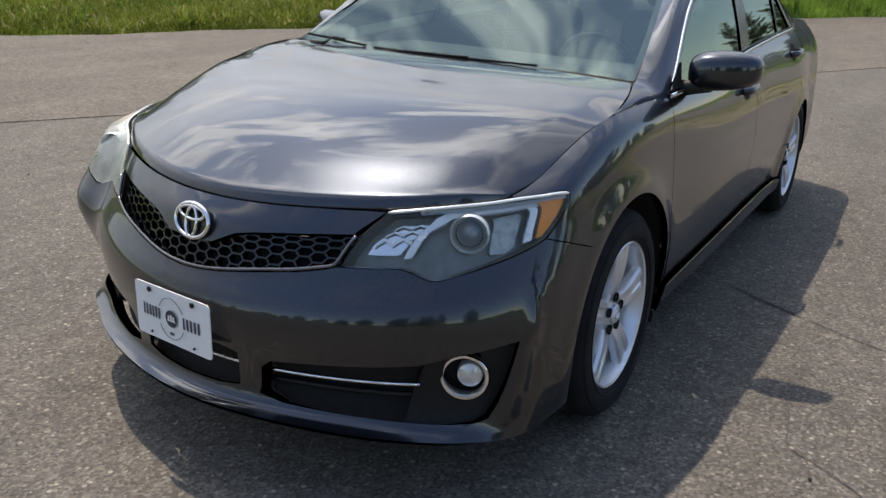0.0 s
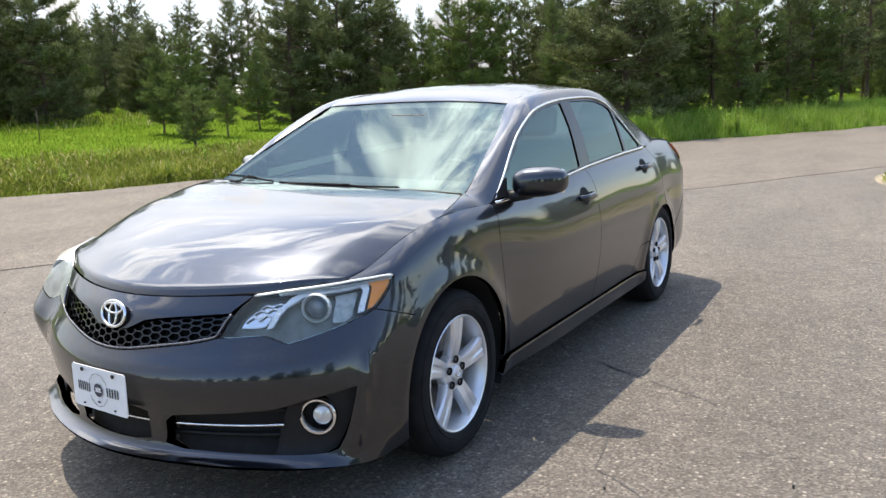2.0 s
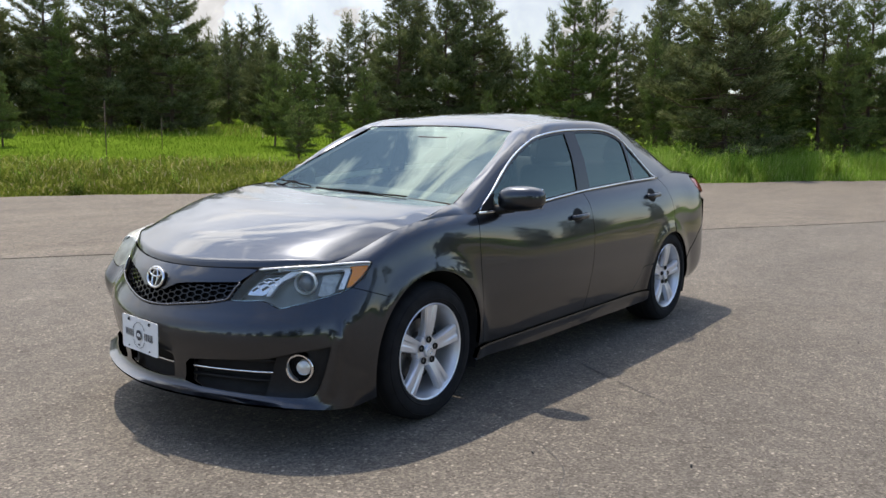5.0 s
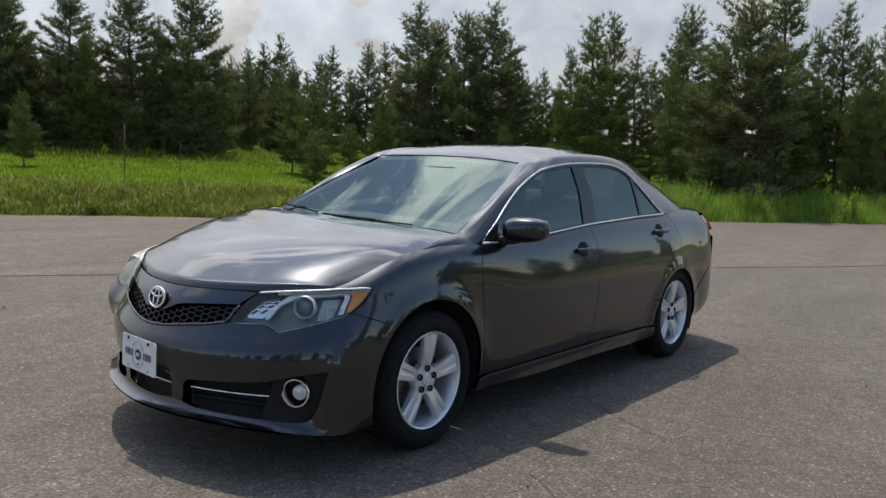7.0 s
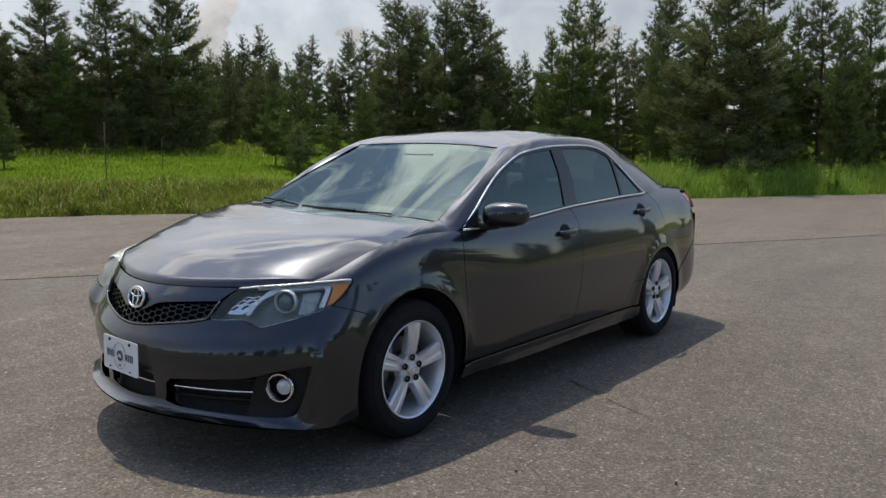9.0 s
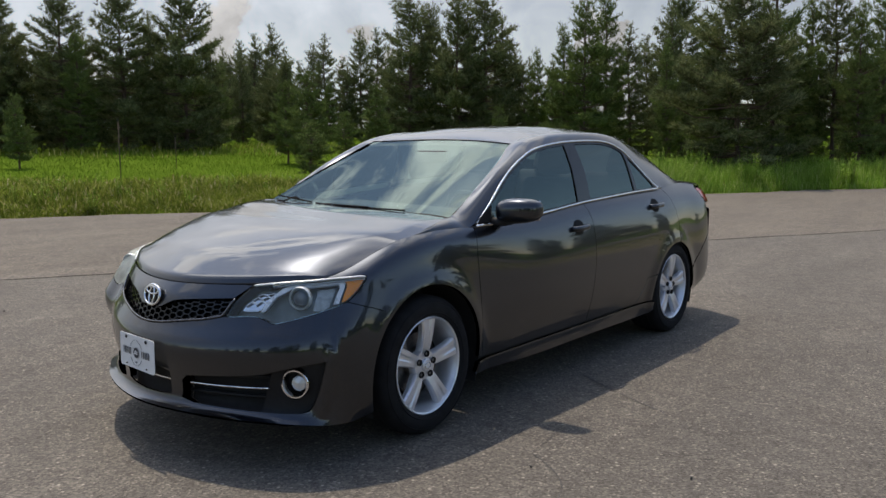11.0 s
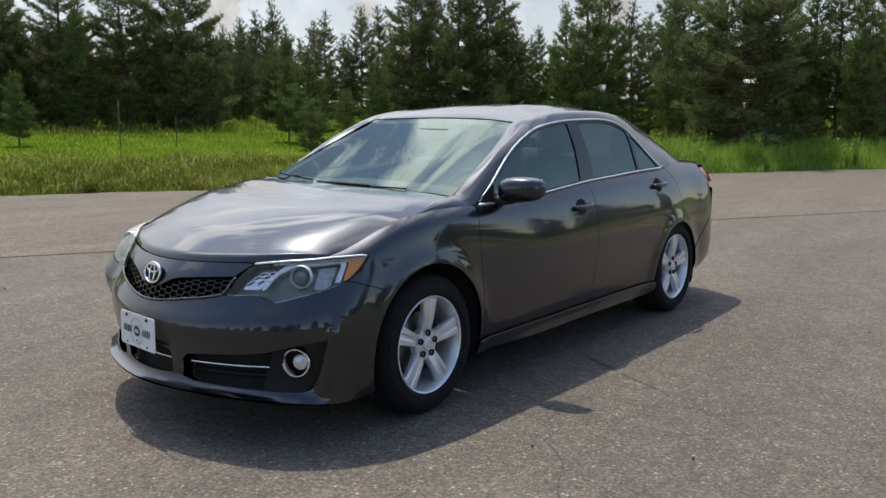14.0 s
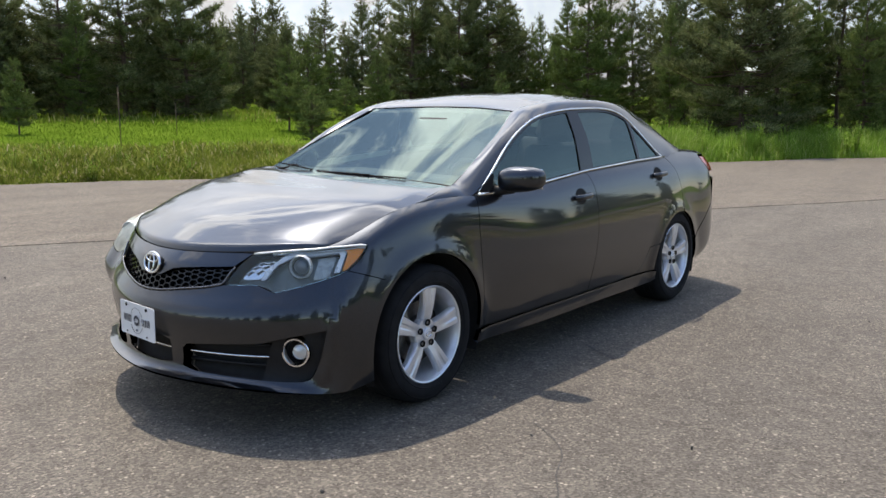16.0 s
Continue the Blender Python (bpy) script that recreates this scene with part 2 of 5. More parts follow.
WHITE_PLATE = plain("white_enamel", (.80, .80, .79), .35, wear=.03)
INK = plain("dark_ink", (.03, .035, .05), .5)
CLEAR = pane("clear_lamp_lens", (.97, .98, .98), haze=.055, ior=1.36)
# far lamp's weathered lens; the extra haze stands in for sun on it
SUN_HAZED = pane("weathered_glare_lens", (.97, .98, .96), haze=.42, ior=1.36)
SCREEN = pane("windscreen_glass", (.50, .68, .64), ior=1.7)
SIDE_GLASS = pane("side_window_glass", (.30, .42, .47))
DARK_GLASS = pane("tinted_window_glass", (.13, .155, .185))
MIRROR = Mat("mirror_silver", (.9, .9, .9), .02, 1.0).m
CLOTH = plain("grey_seat_cloth", (.11, .108, .105), .85, wear=.15, scale=80)
DASH = plain("dashboard_grey", (.09, .09, .092), .7, wear=.15, scale=80)
ASPHALT = asphalt()
ROAD = asphalt("coarse_road_asphalt", 70.0, (1.08, 1.04, .98))
EARTH = earth()
BARK = bark()
DIRT = plain("dry_dirt", (.24, .20, .13), .95, wear=.35, scale=6)
NEEDLES = grass_material("pine_needles", [(0, (.068, .088, .036)), (.5, (.158, .182, .078)), (1, (.30, .318, .155))], .5, .35, .2)
NEEDLES_LIGHT = grass_material("young_pine_needles", [(0, (.075, .11, .034)), (.5, (.14, .19, .058)), (1, (.25, .30, .10))], .5, .35, .2)
MEADOW = grass_material("fresh_meadow_grass", [(0, (.095, .165, .014)), (.5, (.130, .215, .018)), (.9, (.165, .25, .026)), (1, (.21, .25, .05))], .7, .25, .2)
VERGE = grass_material("verge_weeds", [(0, (.105, .140, .022)), (.45, (.185, .225, .036)), (.78, (.28, .31, .062)), (.92, (.40, .37, .14)), (1, (.54, .44, .27))], .6, .8)
BLADES = grass_material("meadow_grass", [(0, (.11, .185, .022)), (.55, (.18, .29, .036)), (.85, (.27, .35, .07)), (1, (.40, .38, .17))], .5, .5)
TALL_BLADES = grass_material("tall_verge_grass", [(0, (.14, .255, .036)), (.5, (.24, .385, .055)), (.85, (.36, .49, .10)), (1, (.50, .50, .22))], .5, .5)
DRY = grass_material("dry_grass", [(0, (.20, .20, .06)), (.6, (.34, .29, .13)), (1, (.45, .38, .22))], .6, .8)
FLOWER = grass_material("pale_flowers", [(0, (.55, .55, .45)), (1, (.75, .72, .6))], .6, .8)
TAR = plain("dark_crack_fill", (.06, .058, .055), .85, wear=.3, scale=25)

# ---- the car's body surface: rows of control points lofted round half the car ----
# Stations run from the middle of the nose round the corner, along the flank and round the tail.
def natural(knots):
    """The matrix that gives a natural cubic spline's second derivatives from its values."""
    n, h = len(knots), np.diff(knots)
    a, b = np.eye(n), np.zeros((n, n))
    for i in range(1, n - 1):
        a[i, i - 1:i + 2] = h[i - 1], 2 * (h[i - 1] + h[i]), h[i]
        b[i, i - 1:i + 2] = 6 / h[i - 1], -6 / h[i - 1] - 6 / h[i], 6 / h[i]
    return np.linalg.solve(a, b)


def spline(knots, values, second, t):
    """Values (n, ...) at the places t."""
    i = np.clip(np.searchsorted(knots, t) - 1, 0, len(knots) - 2)
    h = knots[i + 1] - knots[i]
    p, q = (knots[i + 1] - t) / h, (t - knots[i]) / h
    shape = (len(t),) + (1,) * (values.ndim - 1)
    p, q, h = p.reshape(shape), q.reshape(shape), h.reshape(shape)
    return p * values[i] + q * values[i + 1] + ((p ** 3 - p) * second[i] + (q ** 3 - q) * second[i + 1]) * h * h / 6


def smooth(points, count):
    """A smooth curve of count points through the given ones."""
    pts = np.array(points, float)
    k = np.r_[0, np.cumsum(np.linalg.norm(np.diff(pts, axis=0), axis=1) ** 0.7)]
    return spline(k, pts, np.tensordot(natural(k), pts, 1), np.linspace(0, k[-1], count))


ROW_BOTTOM = [(0, -.972, .240), (.304, -.944, .240), (.576, -.868, .234), (.790, -.716, .213), (.869, -.540, .187), (.876, -.33, .19), (.872, 0, .21), (.872, .40, .215),
              (.875, .8, .20), (.875, 1.55, .198), (.875, 2.2, .198), (.87, 2.78, .22), (.862, 3.15, .24), (.805, 3.50, .27), (.58, 3.71, .28), (0, 3.77, .28)]
ROW_LOW = [(0, -.922, .30), (.30, -.892, .30), (.557, -.815, .30), (.770, -.688, .30), (.875, -.53, .30), (.897, -.33, .30), (.905, 0, .30), (.888, .40, .29),
           (.883, .8, .286), (.882, 1.55, .286), (.885, 2.2, .288), (.902, 2.78, .30), (.895, 3.15, .31), (.84, 3.55, .34), (.61, 3.76, .36), (0, 3.81, .36)]
ROW_BELLY = [(0, -.952, .485), (.304, -.922, .487), (.567, -.844, .490), (.783, -.699, .497), (.886, -.533, .490), (.904, -.33, .46), (.914, 0, .46), (.909, .40, .46),
             (.910, .8, .45), (.911, 1.55, .45), (.912, 2.2, .45), (.916, 2.78, .46), (.902, 3.15, .46), (.853, 3.57, .48), (.62, 3.79, .5), (0, 3.84, .5)]
ROW_FLANK = [(0, -.913, .588), (.30, -.879, .593), (.56, -.801, .603), (.763, -.666, .614), (.873, -.506, .625), (.904, -.31, .63), (.916, 0, .64), (.9145, .40, .63),
             (.9225, .8, .62), (.925, 1.55, .62), (.924, 2.2, .62), (.922, 2.78, .64), (.905, 3.15, .64), (.85, 3.57, .66), (.62, 3.78, .68), (0, 3.81, .68)]
ROW_LAMP = [(0, -.878, .68), (.30, -.838, .685), (.55, -.75, .70), (.74, -.62, .71), (.852, -.46, .72), (.888, -.29, .75), (.905, 0, .785), (.908, .40, .78),
            (.916, .8, .76), (.918, 1.55, .77), (.917, 2.2, .785), (.914, 2.78, .80), (.892, 3.15, .80), (.842, 3.59, .82), (.62, 3.76, .83), (0, 3.78, .83)]
ROW_SHOULDER = [(0, -.85, .73), (.29, -.812, .735), (.545, -.722, .75), (.725, -.592, .762), (.838, -.43, .785), (.863, -.27, .842), (.885, 0, .897), (.892, .40, .899),
                (.894, .8, .889), (.887, 1.55, .924), (.883, 2.2, .950), (.876, 2.78, .955), (.858, 3.15, .952), (.81, 3.61, .93), (.61, 3.75, .93), (0, 3.76, .94)]
ROW_TOP = [(0, -.818, .765), (.27, -.79, .770), (.53, -.705, .783), (.69, -.588, .795), (.768, -.47, .81), (.80, -.27, .88), (.832, 0, .947), (.856, .40, .955),
           (.86, .8, .953), (.845, 1.55, 1.01), (.834, 2.2, 1.036), (.815, 2.78, 1.056), (.778, 3.15, 1.063), (.755, 3.57, 1.025), (.58, 3.69, 1.03), (0, 3.70, 1.04)]
CAGE = np.array([ROW_BOTTOM, ROW_LOW, ROW_BELLY, ROW_FLANK, ROW_LAMP, ROW_SHOULDER, ROW_TOP]).transpose(1, 0, 2)
FLIP = np.array((-1, 1, 1))
CAGE = np.concatenate([CAGE[2:0:-1] * FLIP, CAGE, CAGE[-2:-4:-1] * FLIP])
KNOTS = np.r_[0, np.cumsum(np.linalg.norm(np.diff(CAGE[:, 2], axis=0), axis=1))]
KNOTS -= KNOTS[2]
BEND, RISE, VKNOTS = np.tensordot(natural(KNOTS), CAGE, 1), natural(np.arange(7.0)), np.arange(7.0)
ROUND = KNOTS[-3]
ARCHES = ((0.0, .325, .392), (2.776, .305, .35))


def shell(uv):
    """Points of the left half of the body: u metres round the car from the nose's middle, v from 0 (lower edge) to 6 (hood, belt or deck line)."""
    uv = np.atleast_2d(np.array(uv, float))
    rows = spline(KNOTS, CAGE, BEND, uv[:, 0])
    second = np.einsum("ab,nbc->nac", RISE, rows)
    i = np.clip(uv[:, 1].astype(int), 0, 5)
    n, q = np.arange(len(uv)), (uv[:, 1] - i)[:, None]
    p = 1 - q
    out = p * rows[n, i] + q * rows[n, i + 1] + ((p ** 3 - p) * second[n, i] + (q ** 3 - q) * second[n, i + 1]) / 6
    # a soft ridge stands outside each fog lamp pocket
    u, v = uv[:, 0], uv[:, 1]
    ridge = .016 * np.exp(-((u - .948 - .042 * (v - 1)) / .026) ** 2) * np.clip((v - .3) / .5, 0, 1) * np.clip((2.9 - v) / .8, 0, 1)
    out[:, 0] += .72 * ridge
    out[:, 1] -= .70 * ridge
    for cy, cz, r in ARCHES:  # the rolled lips of the wheel arches stand proud
        d = np.hypot(out[:, 1] - cy, out[:, 2] - cz) - r
        near = (out[:, 0] > .7) & (np.abs(out[:, 1] - cy) < .7)
        out[:, 0] += np.where(near, .015 * np.exp(-(d / np.where(d > 0, .06, .035)) ** 2), 0)
    return out


def shell_normals(uv):
    uv, e = np.atleast_2d(np.array(uv, float)), 2e-3
    low, high = uv.copy(), uv.copy()
    low[:, 0] -= e; high[:, 0] += e
    du = shell(high) - shell(low)
    low, high = uv.copy(), uv.copy()
    low[:, 1] = np.clip(low[:, 1] - .01, 0, 6); high[:, 1] = np.clip(high[:, 1] + .01, 0, 6)
    n = np.cross(du, shell(high) - shell(low))
    return n / (np.linalg.norm(n, axis=1)[:, None] + 1e-12)


# ---- building helpers ----
def raw_mesh(name, verts, faces, material, normals=None, smoothed=True):
    me = bpy.data.meshes.new(name)
    me.from_pydata([tuple(map(float, v)) for v in verts], [], [tuple(map(int, f)) for f in faces])
    me.materials.append(material)
    me.polygons.foreach_set("use_smooth", [smoothed] * len(me.polygons))
    if normals is not None:
        me.normals_split_custom_set_from_vertices([tuple(map(float, n)) for n in normals])
    return me


def part(name, data, material, parent, label=""):
    """Links a mesh or a bmesh as one object under a thing or a part."""
    if isinstance(data, bmesh.types.BMesh):
        me = bpy.data.meshes.new(name)
        data.to_mesh(me)
        data.free()
        me.materials.append(material)
        data = me
    ob = new(name, data)
    ob.parent = parent
    if label:
        tagged(ob, label)
    return ob


def thing(name, label, category, group="", kind="", place=None):
    ob = new(name)
    ob.empty_display_size = .1
    if place is not None:
        ob.matrix_basis = place
    return tagged(ob, label, category, group, kind)


def softened(bm, angle=35):
    for f in bm.faces:
        f.smooth = True
    for e in bm.edges:
        if len(e.link_faces) == 2 and e.calc_face_angle(0) > radians(angle):
            e.smooth = False
    return bm


def box(lo, hi, bevel=0.0, segments=2, m=None):
    bm = bmesh.new()
    lo, hi = Vector(lo), Vector(hi)
    bmesh.ops.create_cube(bm, size=1, matrix=Matrix.Translation((lo + hi) / 2) @ Matrix.Diagonal((*(hi - lo), 1)))
    if bevel:
        bmesh.ops.bevel(bm, geom=bm.edges[:], offset=bevel, segments=segments, affect="EDGES", profile=.5)
    if m is not None:
        bmesh.ops.transform(bm, matrix=m, verts=bm.verts)
    return softened(bm)


def lathe(profile, steps=64, axis="x", closed=False):
    """A profile of (radius, along) spun round an axis through the origin."""
    bm, rings = bmesh.new(), []
    for k in range(steps):
        c, s = math.cos(2 * math.pi * k / steps), math.sin(2 * math.pi * k / steps)
        rings.append([bm.verts.new((a, r * c, r * s) if axis == "x" else (r * c, a, r * s) if axis == "y" else (r * c, r * s, a)) for r, a in profile])
    n = len(profile)
    for k in range(steps):
        p, q = rings[k], rings[(k + 1) % steps]
        for i in range(n if closed else n - 1):
            try:
                bm.faces.new((p[i], p[(i + 1) % n], q[(i + 1) % n], q[i]))
            except ValueError:
                pass
    bmesh.ops.remove_doubles(bm, verts=bm.verts, dist=1e-5)
    bmesh.ops.recalc_face_normals(bm, faces=bm.faces)
    return softened(bm)


def tube(points, radius, sides=8, flat=1.0, up=(0, 0, 1), caps=True, into=None):
    """A bar along points; flat squeezes it along its side."""
    bm = into or bmesh.new()
    pts = [Vector(tuple(map(float, p))) for p in points]
    rings = []
    for i, p in enumerate(pts):
        d = (pts[min(i + 1, len(pts) - 1)] - pts[max(i - 1, 0)]).normalized()
        side = d.cross(Vector(up))
        side = side.normalized() if side.length > 1e-4 else d.orthogonal().normalized()
        top = side.cross(d)
        r = radius[i] if isinstance(radius, (list, tuple)) else radius
        rings.append([bm.verts.new(p + float(r) * (math.cos(a) * side * flat + math.sin(a) * top)) for a in (2 * math.pi * k / sides for k in range(sides))])
    for p, q in zip(rings, rings[1:]):
        for k in range(sides):
            bm.faces.new((p[k], p[(k + 1) % sides], q[(k + 1) % sides], q[k])).smooth = True
    if caps:
        bm.faces.new(rings[0][::-1])
        bm.faces.new(rings[-1])
    return bm


def inside(pts, poly):
    """Which of the points lie in the polygon."""
    pts, poly = np.asarray(pts, float), np.asarray(poly, float)
    out = np.zeros(len(pts), bool)
    for (x0, y0), (x1, y1) in zip(poly, np.roll(poly, -1, 0)):
        if y0 != y1:
            out ^= ((y0 > pts[:, 1]) != (y1 > pts[:, 1])) & (pts[:, 0] < (x1 - x0) * (pts[:, 1] - y0) / (y1 - y0) + x0)
    return out


def dense(poly, step, close=True):
    """The polygon with its long sides divided."""
    poly = np.asarray(poly, float)
    out = []
    for a, b in zip(poly, np.roll(poly, -1, 0)) if close else zip(poly[:-1], poly[1:]):
        n = max(1, int(np.ceil(np.linalg.norm(b - a) / step)))
        out += [a + (b - a) * k / n for k in range(n)]
    if not close:
        out.append(poly[-1])
    return np.array(out)


def shrunk(poly, d):
    """The polygon moved inwards by d; sides on the centre line stay."""
    poly = np.asarray(poly, float)
    area = np.sum(poly[:, 0] * np.roll(poly[:, 1], -1) - np.roll(poly[:, 0], -1) * poly[:, 1])
    before, after = poly - np.roll(poly, 1, 0), np.roll(poly, -1, 0) - poly
    side = lambda e: np.stack([-e[:, 1], e[:, 0]], 1) / (np.linalg.norm(e, axis=1)[:, None] + 1e-12)
    n = side(before) + side(after)
    n /= np.maximum((n ** 2).sum(1)[:, None] / 2, .35)
    out = poly + np.sign(area) * d * n
    out[np.abs(poly[:, 0]) < 1e-9, 0] = 0
    return out


TALL = .125  # metres of height to one step of v


def patch(outline, where, normal, holes=(), step=.03, gap=.002, flange=.014, lift=0.0, edge=.02, hole_flange=None):
    """A trimmed panel of a surface: outline and holes in the flat chart, where(chart points) gives places and normal() their normals.
    Its rims are turned in by flange. Returns verts, faces, normals."""
    from mathutils.geometry import delaunay_2d_cdt
    loops = [shrunk(dense(outline, edge), gap)] + [dense(h, edge) for h in holes]
    lo, hi = loops[0].min(0), loops[0].max(0)
    g = np.stack(np.meshgrid(np.arange(lo[0], hi[0], step), np.arange(lo[1], hi[1], step)), -1).reshape(-1, 2)
    keep = inside(g, loops[0])
    for h in loops[1:]:
        keep &= ~inside(g, h)
    rims = np.concatenate(loops)
    g = g[keep]
    if len(g):
        near = np.array([np.min(np.sum((rims - p) ** 2, 1)) for p in g])
        g = g[near > (.45 * min(step, edge * 1.5)) ** 2]
    verts = np.concatenate([rims, g])
    edges, at = [], 0
    for loop in loops:
        n = len(loop)
        edges += [(at + k, at + (k + 1) % n) for k in range(n)]
        at += n
    got = delaunay_2d_cdt([Vector(v) for v in verts], edges, [], 0, 1e-7)
    flat = np.array([tuple(v) for v in got[0]])
    tri = np.array([f for f in got[2] if len(f) == 3])
    mid = flat[tri].mean(1)
    ok = inside(mid, loops[0])
    for h in loops[1:]:
        ok &= ~inside(mid, h)
    tri = tri[ok]
    n = normal(flat)
    p = where(flat) + lift * n
    turn = np.einsum("ij,ij->i", np.cross(p[tri[:, 1]] - p[tri[:, 0]], p[tri[:, 2]] - p[tri[:, 0]]), n[tri[:, 0]])
    tri[turn < 0] = tri[turn < 0][:, ::-1]
    verts, faces, normals = [p], [tuple(t) for t in tri], [n]
    at = len(p)
    if flange:
        for at_loop, loop in enumerate(loops):
            q, m = where(loop), normal(loop)
            deep = hole_flange if hole_flange and at_loop else flange
            along = np.roll(q, -1, 0) - np.roll(q, 1, 0)
            area = np.sum(loop[:, 0] * np.roll(loop[:, 1], -1) - np.roll(loop[:, 0], -1) * loop[:, 1])
            out = np.cross(along, m)
            out /= np.linalg.norm(out, axis=1)[:, None] + 1e-9
            k = len(loop)
            verts += [q + lift * m, q + (lift - deep) * m]
            normals += [out * .8 + m * .6, out]
            for i in range(k):
                j = (i + 1) % k
                if abs(loop[i, 0]) < 1e-9 and abs(loop[j, 0]) < 1e-9:
                    continue
                faces.append((at + i, at + j, at + k + j, at + k + i))
            at += 2 * k
    return np.concatenate(verts), faces, np.concatenate(normals)


def mirrored(v, f, n):
    return v * FLIP, [t[::-1] for t in f], n * FLIP


def joined(*many):
    verts, faces, normals, at = [], [], [], 0
    for v, f, n in many:
        verts.append(v); normals.append(n)
        faces += [tuple(i + at for i in t) for t in f]
        at += len(v)
    return np.concatenate(verts), faces, np.concatenate(normals)


def on_shell(flat):
    return shell(np.asarray(flat) / (1, TALL))


def shell_n(flat):
    return shell_normals(np.asarray(flat) / (1, TALL))


def chart(uv):
    return np.asarray(uv, float) * (1, TALL)


FIND = np.stack(np.meshgrid(np.linspace(.95, 5.3, 436), np.linspace(0, 6, 121), indexing="ij"), -1).reshape(-1, 2)
FOUND = shell(FIND)


def side_uv(yz):
    """Chart points of the flank by their (y, z)."""
    out = []
    for y, z in yz:
        d = (FOUND[:, 1] - y) ** 2 + (FOUND[:, 2] - z) ** 2
        uv = FIND[np.argmin(d)].copy()
        for _ in range(5):
            p, a, b = shell([uv, uv + (1e-3, 0), uv + (0, 1e-3)])
            j = np.array([(a - p)[1:], (b - p)[1:]]).T / 1e-3
            uv += np.clip(np.linalg.lstsq(j, np.array((y, z)) - p[1:], rcond=None)[0], -.1, .1)
            uv[1] = np.clip(uv[1], 0, 6)
        out.append(uv * (1, TALL))
    return np.array(out)


def arch(i, a0, a1, n=26):
    """The wheel arch's rim from angle a0 to a1, in degrees from the rear, upwards."""
    cy, cz, r = ARCHES[i]
    return side_uv([(cy + r * math.cos(a), cz + r * math.sin(a)) for a in np.radians(np.linspace(a0, a1, n))])


def grid_mesh(p):
    """Verts, faces and normals of a grid of points (n, m, 3)."""
    n, m = p.shape[:2]
    faces = [(i * m + j, (i + 1) * m + j, (i + 1) * m + j + 1, i * m + j + 1) for i in range(n - 1) for j in range(m - 1)]
    du, dv = np.gradient(p, axis=0), np.gradient(p, axis=1)
    nn = np.cross(du, dv).reshape(-1, 3)
    return p.reshape(-1, 3), faces, nn / (np.linalg.norm(nn, axis=1)[:, None] + 1e-12)


def coons(front, rear, left, right):
    """A patch between four curves: front and rear (n, 3), left and right (m, 3)."""
    n, m = len(front), len(left)
    s, t = np.linspace(0, 1, n)[:, None, None], np.linspace(0, 1, m)[None, :, None]
    f, r, a, b = front[:, None], rear[:, None], left[None], right[None]
    return (1 - t) * f + t * r + (1 - s) * a + s * b - ((1 - s) * (1 - t) * front[0] + s * (1 - t) * front[-1] + (1 - s) * t * rear[0] + s * t * rear[-1])


def by_index(points, count, per=1):
    """A smooth curve through points with one unit of parameter to each."""
    pts = np.array(points, float)
    k = np.arange(len(pts), dtype=float)
    return spline(k, pts, np.tensordot(natural(k), pts, 1), np.linspace(0, k[-1], count))


# ---- the car ----
car = thing("car", "dark grey metallic four-door sedan parked on the asphalt", "car")


def skin(name, data, material=PAINT, label="", parent=None, smoothed=True):
    v, f, n = data
    return part(name, raw_mesh(name, v, f, material, n, smoothed), material, parent or car, label)


def shell_panel(outline, **more):
    return patch(outline, on_shell, shell_n, **more)


def both(name, data, material=PAINT, label="", parent=None):
    return [skin(name, data, material, label, parent), skin(name, mirrored(*data), material, label, parent)]


# seams on the flank, as (y, z)
SEAM_FENDER = side_uv([(.449, .285), (.421, .36), (.412, .46), (.404, .575), (.394, .70), (.389, .80), (.395, .88), (.41, .949)])
SEAM_MIDDLE = side_uv([(1.54, .285), (1.562, .40), (1.576, .54), (1.586, .66), (1.589, .78), (1.585, .90), (1.565, .96), (1.535, 1.005)])
SEAM_REAR = side_uv([(2.20, .286), (2.255, .33), (2.30, .385), (2.335, .45)])
SEAM_TOP = side_uv([(2.842, .735), (2.845, .80), (2.82, .88), (2.77, .97), (2.70, 1.03), (2.66, 1.048)])
HOOD_CORNER = 0.985
LAMP_TOP = chart([(.575, 5.80), (.67, 5.9), (.77, 5.93), (.87, 5.93), (.95, 5.88), (.99, 5.78), (1.042, 5.45), (1.085, 5.17), (1.112, 4.98)])
LAMP_BACK = chart([(1.119, 4.86), (1.11, 4.66), (1.085, 4.34), (1.06, 4.05), (1.028, 3.79)])
LAMP_LOW = chart([(.985, 3.66), (.93, 3.53), (.86, 3.39), (.79, 3.27), (.735, 3.18), (.715, 3.19), (.69, 3.27), (.66, 3.38), (.632, 3.455), (.59, 3.47), (.53, 3.46), (.465, 3.48)])
LAMP_INNER = chart([(.49, 4.0), (.53, 4.95)])
GRILLE_LOW = chart([(.452, 3.46), (.425, 3.40), (.36, 3.31), (.282, 3.24), (.20, 3.15), (.128, 3.06), (.06, 3.0), (0, 2.98)])
BUMP_SEAM = np.concatenate([arch(0, 129, 129, 1), chart([(1.22, 3.15), (1.149, 3.36), (1.08, 3.60), (1.028, 3.79)])])
SLOT = chart([(.255, .84), (.27, 1.36), (.30, 1.48), (.40, 1.53), (.55, 1.58), (.69, 1.63), (.77, 1.72), (.86, 1.79), (.955, 1.86), (.944, 1.60), (.928, 1.28), (.910, 1.0), (.885, .70), (.85, .61), (.78, .60), (.62, .63), (.48, .66), (.33, .70)])
MOUTH = chart([(.19, .94), (.195, 1.28), (.20, 1.50), (.15, 1.56)])
